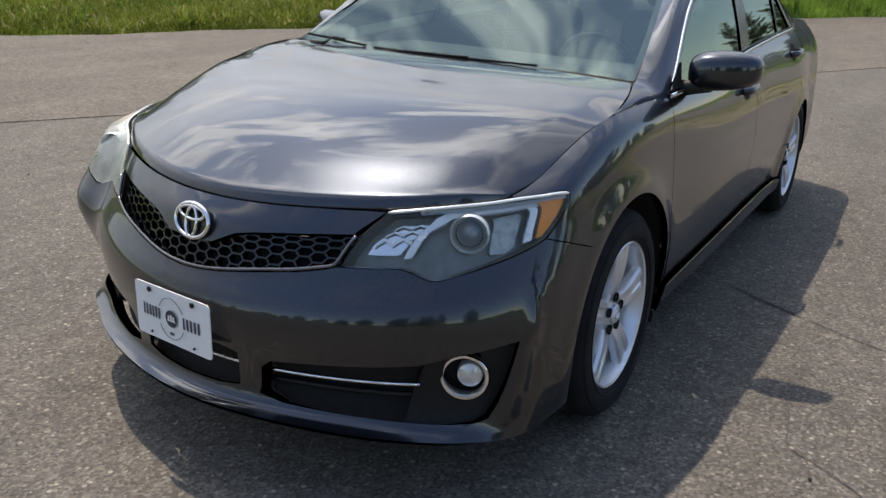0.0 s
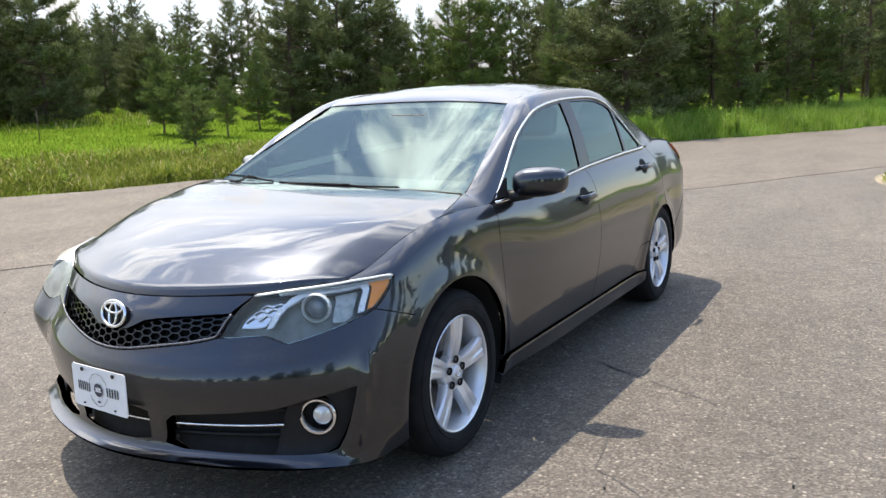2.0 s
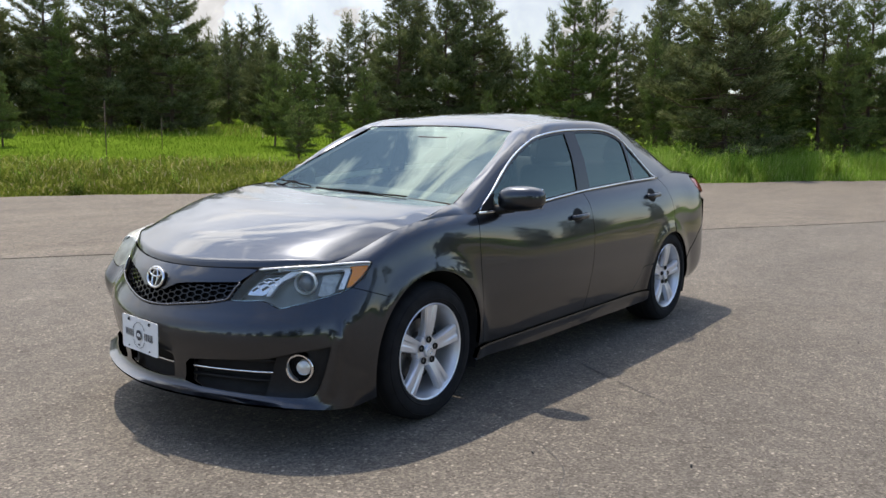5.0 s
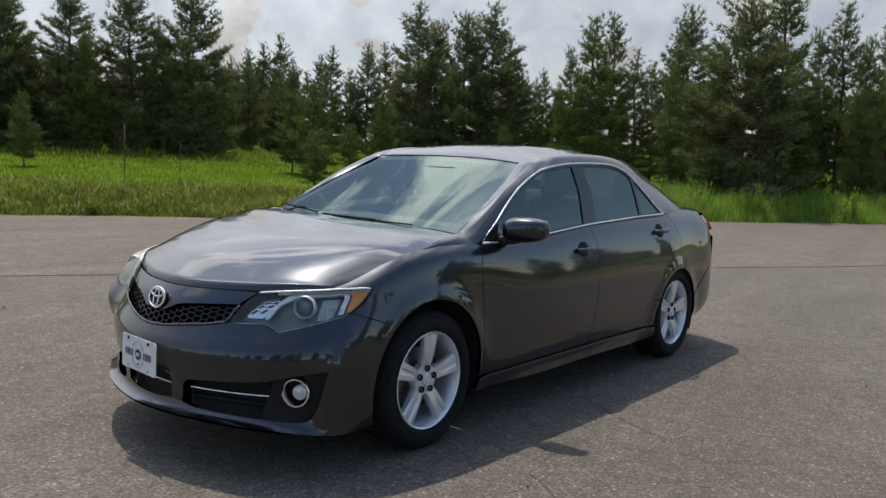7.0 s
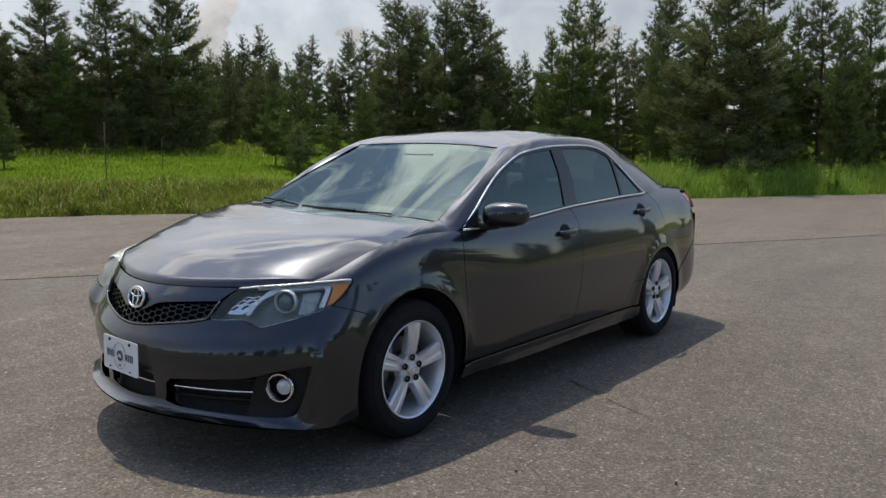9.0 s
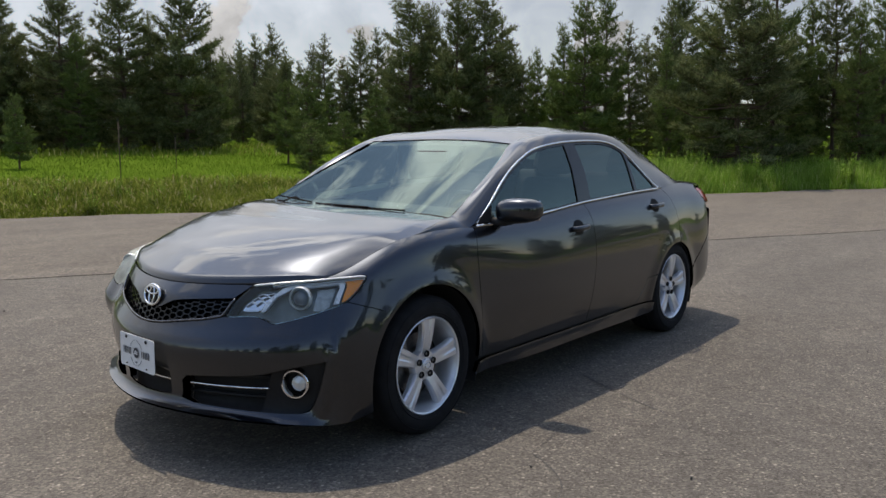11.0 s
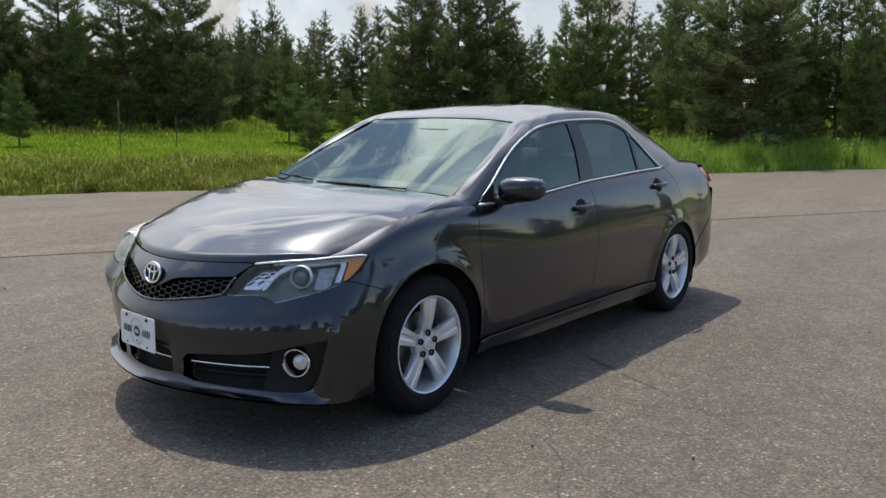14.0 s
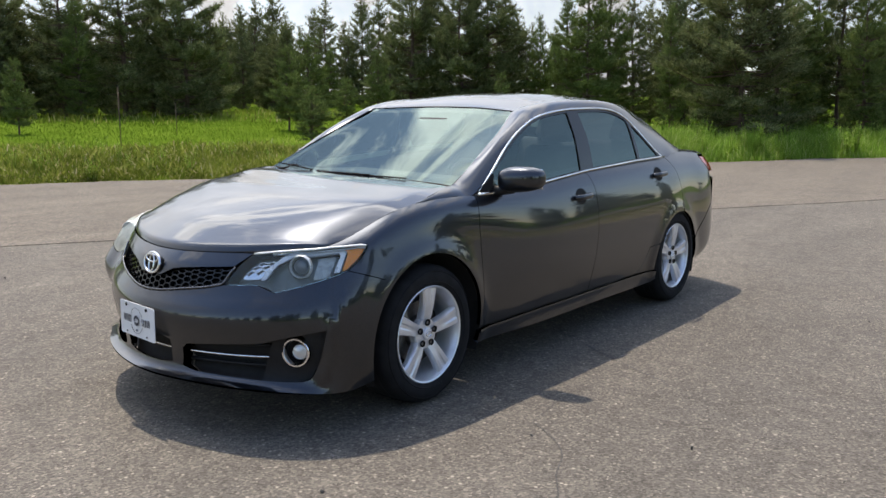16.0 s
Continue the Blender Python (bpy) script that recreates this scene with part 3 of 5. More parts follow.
bumper = np.concatenate([chart([(0, 0), (.3, 0), (.6, 0), (.9, 0), (1.10, 0)]), arch(0, 198, 131, 24), BUMP_SEAM, LAMP_LOW, GRILLE_LOW,
                         chart([(0, 1.58)]), MOUTH[::-1], chart([(.12, .86), (0, .83)])])
half = shell_panel(bumper, holes=[SLOT], flange=.010, hole_flange=.05, gap=.0015)
skin("front_bumper", joined(half, mirrored(*half)), PAINT, "dark grey front bumper with lower openings")
nose = np.concatenate([chart([(0, 3.72), (.085, 3.74), (.12, 3.92), (.16, 4.15), (.215, 4.28), (.30, 4.37), (.40, 4.41), (.487, 4.41)]), chart([(.53, 5.1), (.571, 5.74), (.52, 5.84), (.40, 5.92), (.2, 5.95), (0, 5.95)])])
half = shell_panel(nose, flange=.03)
skin("grille_surround", joined(half, mirrored(*half)))
fender = np.concatenate([arch(0, 131, -4.2, 44), SEAM_FENDER, chart([(1.9, 6), (1.55, 6), (1.2, 6), (1.0, 6)]), LAMP_TOP[5:], LAMP_BACK, BUMP_SEAM[::-1][1:-1]])
fenders = both("front_fender", shell_panel(fender, flange=.02))
door = np.concatenate([SEAM_FENDER[::-1], SEAM_MIDDLE, chart([(2.8, 5.97), (2.35, 5.97), (2.05, 5.97)])])
front_doors = both("front_door", shell_panel(door))
door = np.concatenate([SEAM_MIDDLE[::-1], side_uv([(1.9, .285)]), SEAM_REAR, arch(1, 153, 81, 26), SEAM_TOP, chart([(3.9, 5.97), (3.4, 5.97)])])
rear_doors = both("rear_door", shell_panel(door))
skirt = np.concatenate([side_uv([(.385, .272), (.9, .272), (1.5, .272), (2.1, .274), (2.425, .276)]), arch(1, 184, 194, 4), chart([(3.96, 0), (3.4, 0), (2.6, 0), (1.945, 0)])])
dogleg = np.concatenate([SEAM_REAR, arch(1, 154, 183, 14), side_uv([(2.426, .282), (2.3, .281)])])
both("rear_dogleg", shell_panel(dogleg))
both("side_skirt", shell_panel(skirt, flange=.03, lift=.018), PAINT, "painted side skirt below the doors")
quarter = np.concatenate([arch(1, 79, 22, 20), side_uv([(3.22, .50), (3.36, .60), (3.47, .66)]), chart([(4.98, 4.75), (4.935, 5.2), (4.925, 5.75), (4.96, 6), (4.7, 6), (4.33, 6)]), SEAM_TOP[::-1]])
both("rear_quarter_panel", shell_panel(quarter, flange=.02))
end = ROUND
tail_bumper = np.concatenate([arch(1, 20, -12, 12), chart([(4.72, 0), (5.1, 0), (5.5, 0), (end, 0), (end, 4.3), (5.5, 4.3), (5.1, 4.2)]), side_uv([(3.47, .655), (3.36, .595), (3.22, .495)])])
both("rear_bumper", shell_panel(tail_bumper, flange=.02))
tail = chart([(4.99, 4.75), (5.25, 4.6), (5.55, 4.5), (5.55, 5.8), (5.2, 5.85), (4.935, 5.72), (4.943, 5.2)])
both("tail_lamp", shell_panel(tail, flange=.02), RED, "red tail lamp")
trunk_back = chart([(5.56, 4.35), (end, 4.35), (end, 6), (5.05, 6), (5.08, 5.92), (5.56, 5.85)])
both("boot_face", shell_panel(trunk_back, flange=.02))

# dark sheets added behind the seams, in place of the gaps' shade
for outline in (np.concatenate([SEAM_FENDER[::-1], SEAM_MIDDLE, chart([(2.8, 5.9), (2.35, 5.9), (2.05, 5.9)])]), door, quarter):
    both("inner_panel", shell_panel(outline, gap=-.009, flange=0, lift=-.017, step=.06, edge=.03), LINER)
# dark strip added behind the sill gap to paint its shade
under_sill = side_uv([(.40, .335), (1.2, .335), (2.18, .335), (2.18, .265), (1.2, .265), (.40, .265)])
both("sill_backing", shell_panel(under_sill, gap=0, flange=0, lift=-.015, step=.08, edge=.05), LINER)

# hood: four curves, a crowned middle, a rolled front lip and two long creases
N, M = 61, 56
seam = shell(chart([(u, 6) for u in np.linspace(0, HOOD_CORNER, 31)]) / (1, TALL)) + np.array((0, .004, .001))
front = np.concatenate([seam[::-1] * FLIP, seam[1:]])
side = smooth([seam[-1], (.7805, -.41, .8285), (.797, -.27, .8785), (.8145, -.122, .925), (.826, 0, .9455), (.822, .10, .971), (.80, .21, .989), (.772, .297, 1.001)], M)
cowl = smooth([(-.772, .297, 1.001), (-.55, .412, 1.004), (-.25, .485, 1.006), (0, .50, 1.006), (.25, .485, 1.003), (.55, .408, .999), (.772, .297, 1.001)], N)
hood = coons(front, cowl, side * FLIP, side)
b = np.linspace(0, 1, M) ** 1.35
t = np.linspace(0, 1, M)
rows = hood.transpose(1, 0, 2)
hood = spline(t, rows, np.tensordot(natural(t), rows, 1), b).transpose(1, 0, 2)
# columns follow a crease that runs just inside the seam to the rear corner
s_old, s_new = np.linspace(-1, 1, N), np.zeros((N, M))
across_bend = natural(s_old)
crease = np.zeros(M)
for j in range(M):
    row = hood[:, j].copy()
    past = row[:, 0] - np.interp(row[:, 1], [-.85, -.52, -.43, -.30, -.16, 0, .23, .40], [.575, .648, .672, .698, .716, .735, .756, .765])
    crease[j] = min(.95, np.interp(0, past[30:], s_old[30:]))
    half = np.interp(np.arange(31) / 30, [0, .8, 1], [0, crease[j], 1])
    s_new[:, j] = np.concatenate([-half[::-1], half[1:]])
    hood[:, j] = spline(s_old, row, across_bend @ row, s_new[:, j])
a, b = np.abs(s_new), b[None]
straight = .765 + (.996 - .765) * b
stops = np.array([0, .005, .0105, .018, .04, .07, .14, .25, .40, .60, .80, 1])
heights = np.array([.765, .780, .790, .796, .809, .8265, .865, .903, .936, .967, .987, .996])
profile = spline(stops, heights, natural(stops) @ heights, b[0])[None]
rolled = .020 * (1 - np.exp(-b / .005)) * np.exp(-b / .30)
part_way = np.interp(b[0], [0, .3, .7, 1], [.46, .46, .42, .32])[None]
across = np.where(a < crease, 1 - (1 - part_way) * (a / crease) ** 2.3, part_way * (1 - a) / (1 - crease))
hood[..., 2] += (profile - straight - rolled) * across + rolled * (1 - a ** (4 + 14 * np.exp(-b / .02)))
hood[..., 2] += .006 * np.cos(s_new * math.pi / 2) * np.sin(math.pi * b)
v, f, n = grid_mesh(hood)
rim = np.concatenate([hood[:, 0], hood[-1, 1:], hood[::-1][1:, -1], hood[0, ::-1][1:-1]])
k = len(rim)
inner = (rim * .992 + np.array((0, .012, -.022)))
verts = np.concatenate([v, rim, inner])
faces = f + [(len(v) + i, len(v) + k + i, len(v) + k + (i + 1) % k, len(v) + (i + 1) % k) for i in range(k)]
away = rim - np.array((0, -.2, .9)); away[:, 2] = 0
away /= np.linalg.norm(away, axis=1)[:, None]
n = n * np.sign(n[:, 2:3] + 1e-9)
skin("hood", (verts, faces, np.concatenate([n, away, away])), PAINT, "broad crowned hood creased along both sides")
skin("hood_seal", grid_mesh(np.stack([front * np.array((.99, 1, 1)) + np.array((0, .012, -.012)), front * np.array((.93, 1, 1)) + np.array((0, .09, -.03))])), LINER)
for s in (1, -1):
    lip = np.stack([side, side + np.array((-.05, 0, -.05))]) * ((1, 1, 1) if s == 1 else FLIP) - np.array((0, 0, .012))
    skin("hood_gutter", grid_mesh(lip), LINER)

# pillars, roof and glass
OUTER = [(.834, 0, .9475), (.845, .15, .953), (.852, .30, .956), (.858, .405, .958), (.824, .60, 1.064), (.777, .826, 1.207), (.748, 1.035, 1.30), (.735, 1.171, 1.34),
         (.728, 1.334, 1.364), (.723, 1.536, 1.380), (.72, 1.782, 1.386), (.722, 2.0, 1.382), (.729, 2.145, 1.359), (.745, 2.277, 1.307), (.786, 2.458, 1.179), (.829, 2.667, 1.049), (.817, 2.85, 1.058), (.765, 3.15, 1.061)]
INNER = [(.830, .004, .9485), (.824, .13, .977), (.785, .285, 1.001), (.768, .37, 1.013), (.734, .56, 1.103), (.695, .759, 1.196), (.650, .951, 1.2845), (.60, 1.135, 1.367),
         (.612, 1.334, 1.408), (.62, 1.536, 1.426), (.625, 1.782, 1.434), (.622, 2.0, 1.433), (.615, 2.2, 1.426), (.605, 2.40, 1.410), (.61, 2.55, 1.375), (.635, 2.78, 1.285), (.66, 3.0, 1.19), (.69, 3.2, 1.09)]
COUNT = 17 * 8 + 1
outer, inner_rail = by_index(OUTER, COUNT), by_index(INNER, COUNT)
w = np.linspace(0, 1, 12)[None, :, None]
rail = outer[:, None] * (1 - w) + inner_rail[:, None] * w
mid = np.cross(np.gradient(outer, axis=0), inner_rail - outer)
mid /= np.linalg.norm(mid, axis=1)[:, None] + 1e-9
mid *= np.sign(mid[:, :1] + .3 * mid[:, 2:3])
thick = np.interp(np.arange(COUNT) / 8, [0, 2, 4, 7, 10, 13, 15, 17], [.002, .008, .016, .022, .020, .020, .018, .006])
rail = rail + np.sin(math.pi * w) * mid[:, None] * thick[:, None, None]
v, f, n = grid_mesh(rail)
if (n * (v - np.array((0, 1.6, .9)))).sum() < 0:
    n, f = -n, [q[::-1] for q in f]
both("roof_rail", (v, f, n), PAINT)
HEAD = smooth([(-.60, 1.135, 1.367), (-.3, 1.228, 1.388), (0, 1.26, 1.396), (.3, 1.228, 1.388), (.60, 1.135, 1.367)], 41)
TAILHEAD = smooth([(-.605, 2.40, 1.410), (-.3, 2.53, 1.428), (0, 2.56, 1.434), (.3, 2.53, 1.428), (.605, 2.40, 1.410)], 41)
edge_roof = inner_rail[7 * 8:13 * 8 + 1]
roof = coons(HEAD, TAILHEAD, edge_roof * FLIP, edge_roof)
a, b = np.linspace(-1, 1, 41)[:, None], np.linspace(0, 1, len(edge_roof))[None]
roof[..., 2] += .022 * (1 - a ** 2) * np.sin(math.pi * b) ** .8 + .006 * np.maximum(0, 1 - a ** 6) * np.sin(math.pi * b) ** .5
v, f, n = grid_mesh(roof)
skin("roof", (v, f if n[:, 2].mean() > 0 else [q[::-1] for q in f], n * np.sign(n[:, 2].mean())), PAINT, "smooth dark grey roof panel")
BASE = smooth([(-.768, .335, 1.004), (-.55, .43, 1.004), (-.25, .495, 1.004), (0, .51, 1.004), (.25, .495, 1.004), (.55, .43, 1.004), (.768, .335, 1.004)], 41)
edge_ws = np.concatenate([[BASE[-1]], inner_rail[3 * 8 + 2:7 * 8 + 1]])
run = np.r_[0, np.cumsum(np.linalg.norm(np.diff(edge_ws, axis=0), axis=1))]
run /= run[-1]
chord = edge_ws[0] + (edge_ws[-1] - edge_ws[0]) * run[:, None]
bow = ((edge_ws - chord) * (run * (1 - run))[:, None]).sum(0) / ((run * (1 - run)) ** 2).sum()
even = np.linspace(0, 1, 33)[:, None]
edge_ws = edge_ws[0] + (edge_ws[-1] - edge_ws[0]) * even + bow * even * (1 - even)
screen = coons(BASE, HEAD, edge_ws * FLIP, edge_ws)
v, f, n = grid_mesh(screen - np.array((0, -.004, .003)))
sign = np.sign(n[:, 2].mean())
windscreen = skin("windscreen", (v, f if sign > 0 else [q[::-1] for q in f], n * sign), SCREEN, "sloping windscreen mirroring the clouds")
windscreen.visible_shadow = False
dark = screen + np.array((0, .012, -.012))
bands = [grid_mesh(dark[:, :3]), grid_mesh(dark[:, -3:]), grid_mesh(dark[:2]), grid_mesh(dark[-2:])]
skin("screen_border", joined(*bands), PLASTIC)
DECK = smooth([(-.69, 3.2, 1.088), (-.35, 3.27, 1.088), (0, 3.29, 1.088), (.35, 3.27, 1.088), (.69, 3.2, 1.088)], 41)
edge_back = inner_rail[13 * 8:]
back = coons(TAILHEAD, DECK, edge_back * FLIP, edge_back)
v, f, n = grid_mesh(back)
sign = np.sign(n[:, 2].mean())
backlight = skin("rear_window", (v, f if sign > 0 else [q[::-1] for q in f], n * sign), DARK_GLASS)
backlight.visible_shadow = False
far_edge = shell(np.stack([np.linspace(5.05, end, 21), np.full(21, 6.0)], 1))
rear_line = np.concatenate([far_edge * FLIP, far_edge[::-1][1:]])
lid_front = smooth([(-.69, 3.19, 1.083), (-.35, 3.26, 1.083), (0, 3.28, 1.083), (.35, 3.26, 1.083), (.69, 3.19, 1.083)], 41)
lid_side = smooth([(.69, 3.19, 1.083), (.70, 3.33, 1.062), far_edge[0]], 16)
lid = coons(lid_front, rear_line, lid_side * FLIP, lid_side)
b = np.linspace(0, 1, 16)[None]
lid[..., 2] += (.018 * np.sin(math.pi * b) ** .7 + .016 * np.exp(-((b - .95) / .08) ** 2)) * (1 - np.abs(np.linspace(-1, 1, 41))[:, None] ** 8)
v, f, n = grid_mesh(lid)
sign = np.sign(n[:, 2].mean())
skin("boot_lid", (v, f if sign > 0 else [q[::-1] for q in f], n * sign), PAINT, "boot lid with a small raised spoiler")
deck_side = np.stack([lid_side, np.array([(.765, 3.15, 1.0605)] * 1 + [tuple(p) for p in shell(np.stack([np.linspace(4.72, 5.05, 15), np.full(15, 6.0)], 1))])])
v, f, n = grid_mesh(deck_side)
sign = np.sign(n[:, 2].mean())
both("boot_side_panel", (v, f if sign > 0 else [q[::-1] for q in f], n * sign))


# side windows lie on one leaning plane
def lean(flat):
    flat = np.asarray(flat, float)
    return np.stack([.85 - .32 * (flat[:, 1] - .98) + .010 * np.sin(np.clip((flat[:, 1] - .95) / .43, 0, 1) * math.pi), flat[:, 0], flat[:, 1]], 1)


def lean_n(flat):
    flat = np.asarray(flat, float)
    slope = .32 - .010 * math.pi / .43 * np.cos(np.clip((flat[:, 1] - .95) / .43, 0, 1) * math.pi)
    n = np.stack([np.ones(len(flat)), np.zeros(len(flat)), slope], 1)
    return n / np.linalg.norm(n, axis=1)[:, None]


top_line = outer[3 * 8:15 * 8 + 1][:, 1:]
belt_line = np.array([(y, np.interp(y, [.40, .8, 1.2, 1.55, 2.2, 2.67], [.953, .955, .985, 1.010, 1.036, 1.046])) for y in np.linspace(2.66, .42, 30)])
opening = np.concatenate([top_line, belt_line])
low = lambda y: float(np.interp(y, [.40, .8, 1.2, 1.55, 2.2, 2.67], [.953, .955, .985, 1.010, 1.036, 1.046])) + .012
high = lambda y: float(np.interp(y, top_line[:, 0], top_line[:, 1])) - .024
glass_front = [(y, high(y)) for y in np.linspace(.66, 1.515, 24)] + [(1.525, 1.22), (1.502, low(1.5))] + [(y, low(y)) for y in np.linspace(1.45, .56, 14)] + [(.56, low(.56)), (.60, high(.62) - .005)]
glass_rear = [(y, high(y)) for y in np.linspace(1.645, 2.245, 18)] + [(2.262, 1.25), (2.268, 1.15), (2.275, low(2.27))] + [(y, low(y)) for y in np.linspace(2.2, 1.66, 10)] + [(1.672, 1.20)]
glass_small = [(y, high(y)) for y in np.linspace(2.295, 2.56, 8)] + [(2.585, low(2.58) + .004), (2.57, low(2.57))] + [(y, low(y)) for y in np.linspace(2.5, 2.31, 4)]
frame_data = patch(opening, lean, lean_n, holes=[glass_front, glass_rear, glass_small], gap=.001, flange=.012, lift=-.004, step=.05)
both("window_surround", frame_data, GLOSSY, "gloss black window surround")
for outline, material, parent in ((glass_front, SIDE_GLASS, front_doors), (glass_rear, DARK_GLASS, rear_doors), (glass_small, DARK_GLASS, rear_doors)):
    data = patch(outline, lean, lean_n, gap=-.002, flange=0, lift=-.010, step=.06)
    for ob, d in zip(parent, (data, mirrored(*data))):
        w_ob = skin("window", d, material, parent=ob)
        w_ob.visible_shadow = False
top3d = outer[3 * 8 + 2:15 * 8 + 1] + np.array((.004, 0, -.006))
belt3d = lean(belt_line) + np.array((.012, 0, .002))
for s in (np.ones(3), FLIP):
    part("window_trim", tube(top3d * s, .0065, 8, flat=.8), CHROME, car, "bright chrome window trim")
    part("belt_trim", tube(belt3d * s, .0068, 8, flat=.8), CHROME, car, "bright chrome belt trim")

# grille: a honeycomb behind the opening, a bright lower rim and the badge
grille_outline = np.concatenate([chart([(0, 3.66), (.10, 3.70), (.14, 4.0), (.215, 4.22), (.40, 4.38), (.492, 4.36)]), chart([(.455, 3.56)]), GRILLE_LOW])
v, f, n = shell_panel(np.concatenate([chart([(0, 4.5), (.5, 4.5)]), chart([(.47, 3.4), (.28, 3.1), (0, 2.85)])]), flange=0, lift=-.055)
grille = skin("grille", joined((v, f, n), mirrored(v, f, n)), LINER, "black honeycomb grille")
comb = bmesh.new()
hw, hh = .026, .0165
spots = set()
for row in range(-1, 12):
    for col in range(0, 14):
        cx = (col * 1.5) * hw * 1.02
        cz = 2.9 * TALL + row * 2 * hh + (hh if col % 2 else 0)
        corner = [(cx + hw * math.cos(k * math.pi / 3), cz + hh / .866 * math.sin(k * math.pi / 3)) for k in range(6)]
        for k in range(6):
            p, q = corner[k], corner[(k + 1) % 6]
            key = tuple(sorted((tuple(np.round(p, 3)), tuple(np.round(q, 3)))))
            m = ((p[0] + q[0]) / 2, (p[1] + q[1]) / 2)
            if key in spots or m[0] < -.001 or not inside([m], shrunk(grille_outline, -.008))[0]:
                continue
            spots.add(key)
            flat = np.array([(max(0, p[0]), p[1]), (max(0, q[0]), q[1])])
            place, nn = on_shell(flat), shell_n(flat)
            for s in (np.ones(3), FLIP):
                c = [Vector(x) for x in np.concatenate([(place - .020 * nn) * s, (place - .045 * nn) * s])]
                d = (c[1] - c[0]).cross(c[2] - c[0]).normalized() * .0022
                vs = [comb.verts.new(x + d * sgn) for sgn in (1, -1) for x in c]
                for quad in ((0, 1, 3, 2), (5, 4, 6, 7), (0, 4, 5, 1), (2, 3, 7, 6)):
                    comb.faces.new([vs[i] for i in quad])
bmesh.ops.recalc_face_normals(comb, faces=comb.faces)
part("honeycomb", comb, GLOSSY, grille)
rim_path = np.concatenate([chart([(.495, 4.36), (.478, 4.0), (.460, 3.62)]), GRILLE_LOW[:-1] + (0, .008), [GRILLE_LOW[-1] + (0, .008)]])
rim3d = smooth(on_shell(rim_path) + .001 * shell_n(rim_path), 40)
part("grille_rim", tube(np.concatenate([rim3d, (rim3d * FLIP)[::-1][1:]]), .0048, 8), plain("dark_chrome", (.16, .16, .17), .22, 1.0), car, "dark chrome grille rim")
badge = new("badge")
badge.parent = car
badge.matrix_basis = pose(.012, -.876, .702, -14, 0, 0) @ Matrix.Scale(.86, 4)
tagged(badge, "chrome oval badge of interlaced rings")
for rx, rz, cx, cz, r in ((.075, .052, 0, 0, .0075), (.024, .046, 0, -.004, .0055), (.056, .020, 0, .024, .0055)):
    ring = [(cx + rx * math.cos(2 * math.pi * k / 48), -.004 if r > .006 else -.006, cz + rz * math.sin(2 * math.pi * k / 48)) for k in range(49)]
    part("ring", tube(ring, r, 10, up=(0, 1, 0), flat=1, caps=False), CHROME, badge)
bm = bmesh.new()
bmesh.ops.create_circle(bm, cap_ends=True, segments=48, radius=1)
bmesh.ops.transform(bm, matrix=Matrix.Diagonal((.073, .050, 1, 1)), verts=bm.verts)
bmesh.ops.transform(bm, matrix=pose(0, .002, 0, 90, 0, 0), verts=bm.verts)
part("backing", bm, GLOSSY, badge)

# headlamps
lamp_outline = np.concatenate([LAMP_TOP, LAMP_BACK, LAMP_LOW, LAMP_INNER])
lens = shell_panel(lamp_outline, gap=.003, flange=.01)
bowl = shell_panel(lamp_outline, gap=.012, flange=0, lift=-.062, step=.05)
wall_loop = shrunk(dense(lamp_outline, .02), .004)
deep_loop = shrunk(dense(lamp_outline, .02), .012)
wall = grid_mesh(np.stack([np.concatenate([on_shell(x) - d * shell_n(x), (on_shell(x) - d * shell_n(x))[:1]]) for x, d in ((wall_loop, .004), (deep_loop, .063))]))
amber = shell_panel(chart([(1.035, 5.30), (1.085, 5.0), (1.105, 4.85), (1.10, 4.62), (1.075, 4.30), (1.045, 4.02), (1.025, 3.86), (1.000, 3.84), (1.003, 4.6), (1.015, 5.38)]), gap=.004, flange=.02, lift=-.016)
silver = shell_panel(chart([(.76, 5.70), (.87, 5.76), (.95, 5.70), (1.0, 5.5), (1.07, 5.05), (1.045, 5.02), (.97, 5.36), (.87, 5.42), (.77, 5.36), (.70, 4.62), (.655, 3.72), (.632, 3.70), (.672, 4.62), (.72, 5.42)]), gap=0, flange=.02, lift=-.020)
dish = shell_panel(chart([(.52, 3.80), (.535, 4.15), (.61, 5.1), (.70, 5.2), (.66, 4.55), (.62, 3.8)]), gap=.003, flange=.02, lift=-.040)
side_dish = shell_panel(chart([(.880, 3.68), (.885, 5.25), (.968, 5.30), (.962, 4.5), (.958, 3.80), (.93, 3.66)]), gap=.003, flange=.015, lift=-.045)
corner_strip = shell_panel(chart([(.966, 3.82), (.972, 4.6), (.985, 5.40), (1.011, 5.37), (.999, 4.6), (.996, 3.84)]), gap=.002, flange=.015, lift=-.022)


def round_lamp(centre, facing, radius, parent):
    """A projector: bright bezel, dark throat and a glass ball."""
    m = look(centre, Vector(centre) + Vector(facing)) @ pose(0, 0, 0, 0, 180, 0)
    for name, profile, material in (("bezel", [(radius * 1.18, -.012), (radius * 1.17, .005), (radius * 1.08, .009), (radius * 1.0, .004), (radius * .98, -.02)], LAMP_WHITE),
                                    ("throat", [(radius, -.02), (radius * .99, .0), (radius * .84, .002), (radius * .80, -.018)], LAMP_GREY),
                                    ("projector_lens", [(radius * .82, -.012), (radius * .76, .001), (radius * .55, .012), (radius * .28, .018), (.0002, .020)], Mat("projector_glass", (.12, .14, .16), .03, 0, Coat_Weight=1.0, Specular_IOR_Level=.9).m)):
        bm = lathe(profile, 40, "z")
        bmesh.ops.transform(bm, matrix=m, verts=bm.verts)
        part(name, bm, material, parent)


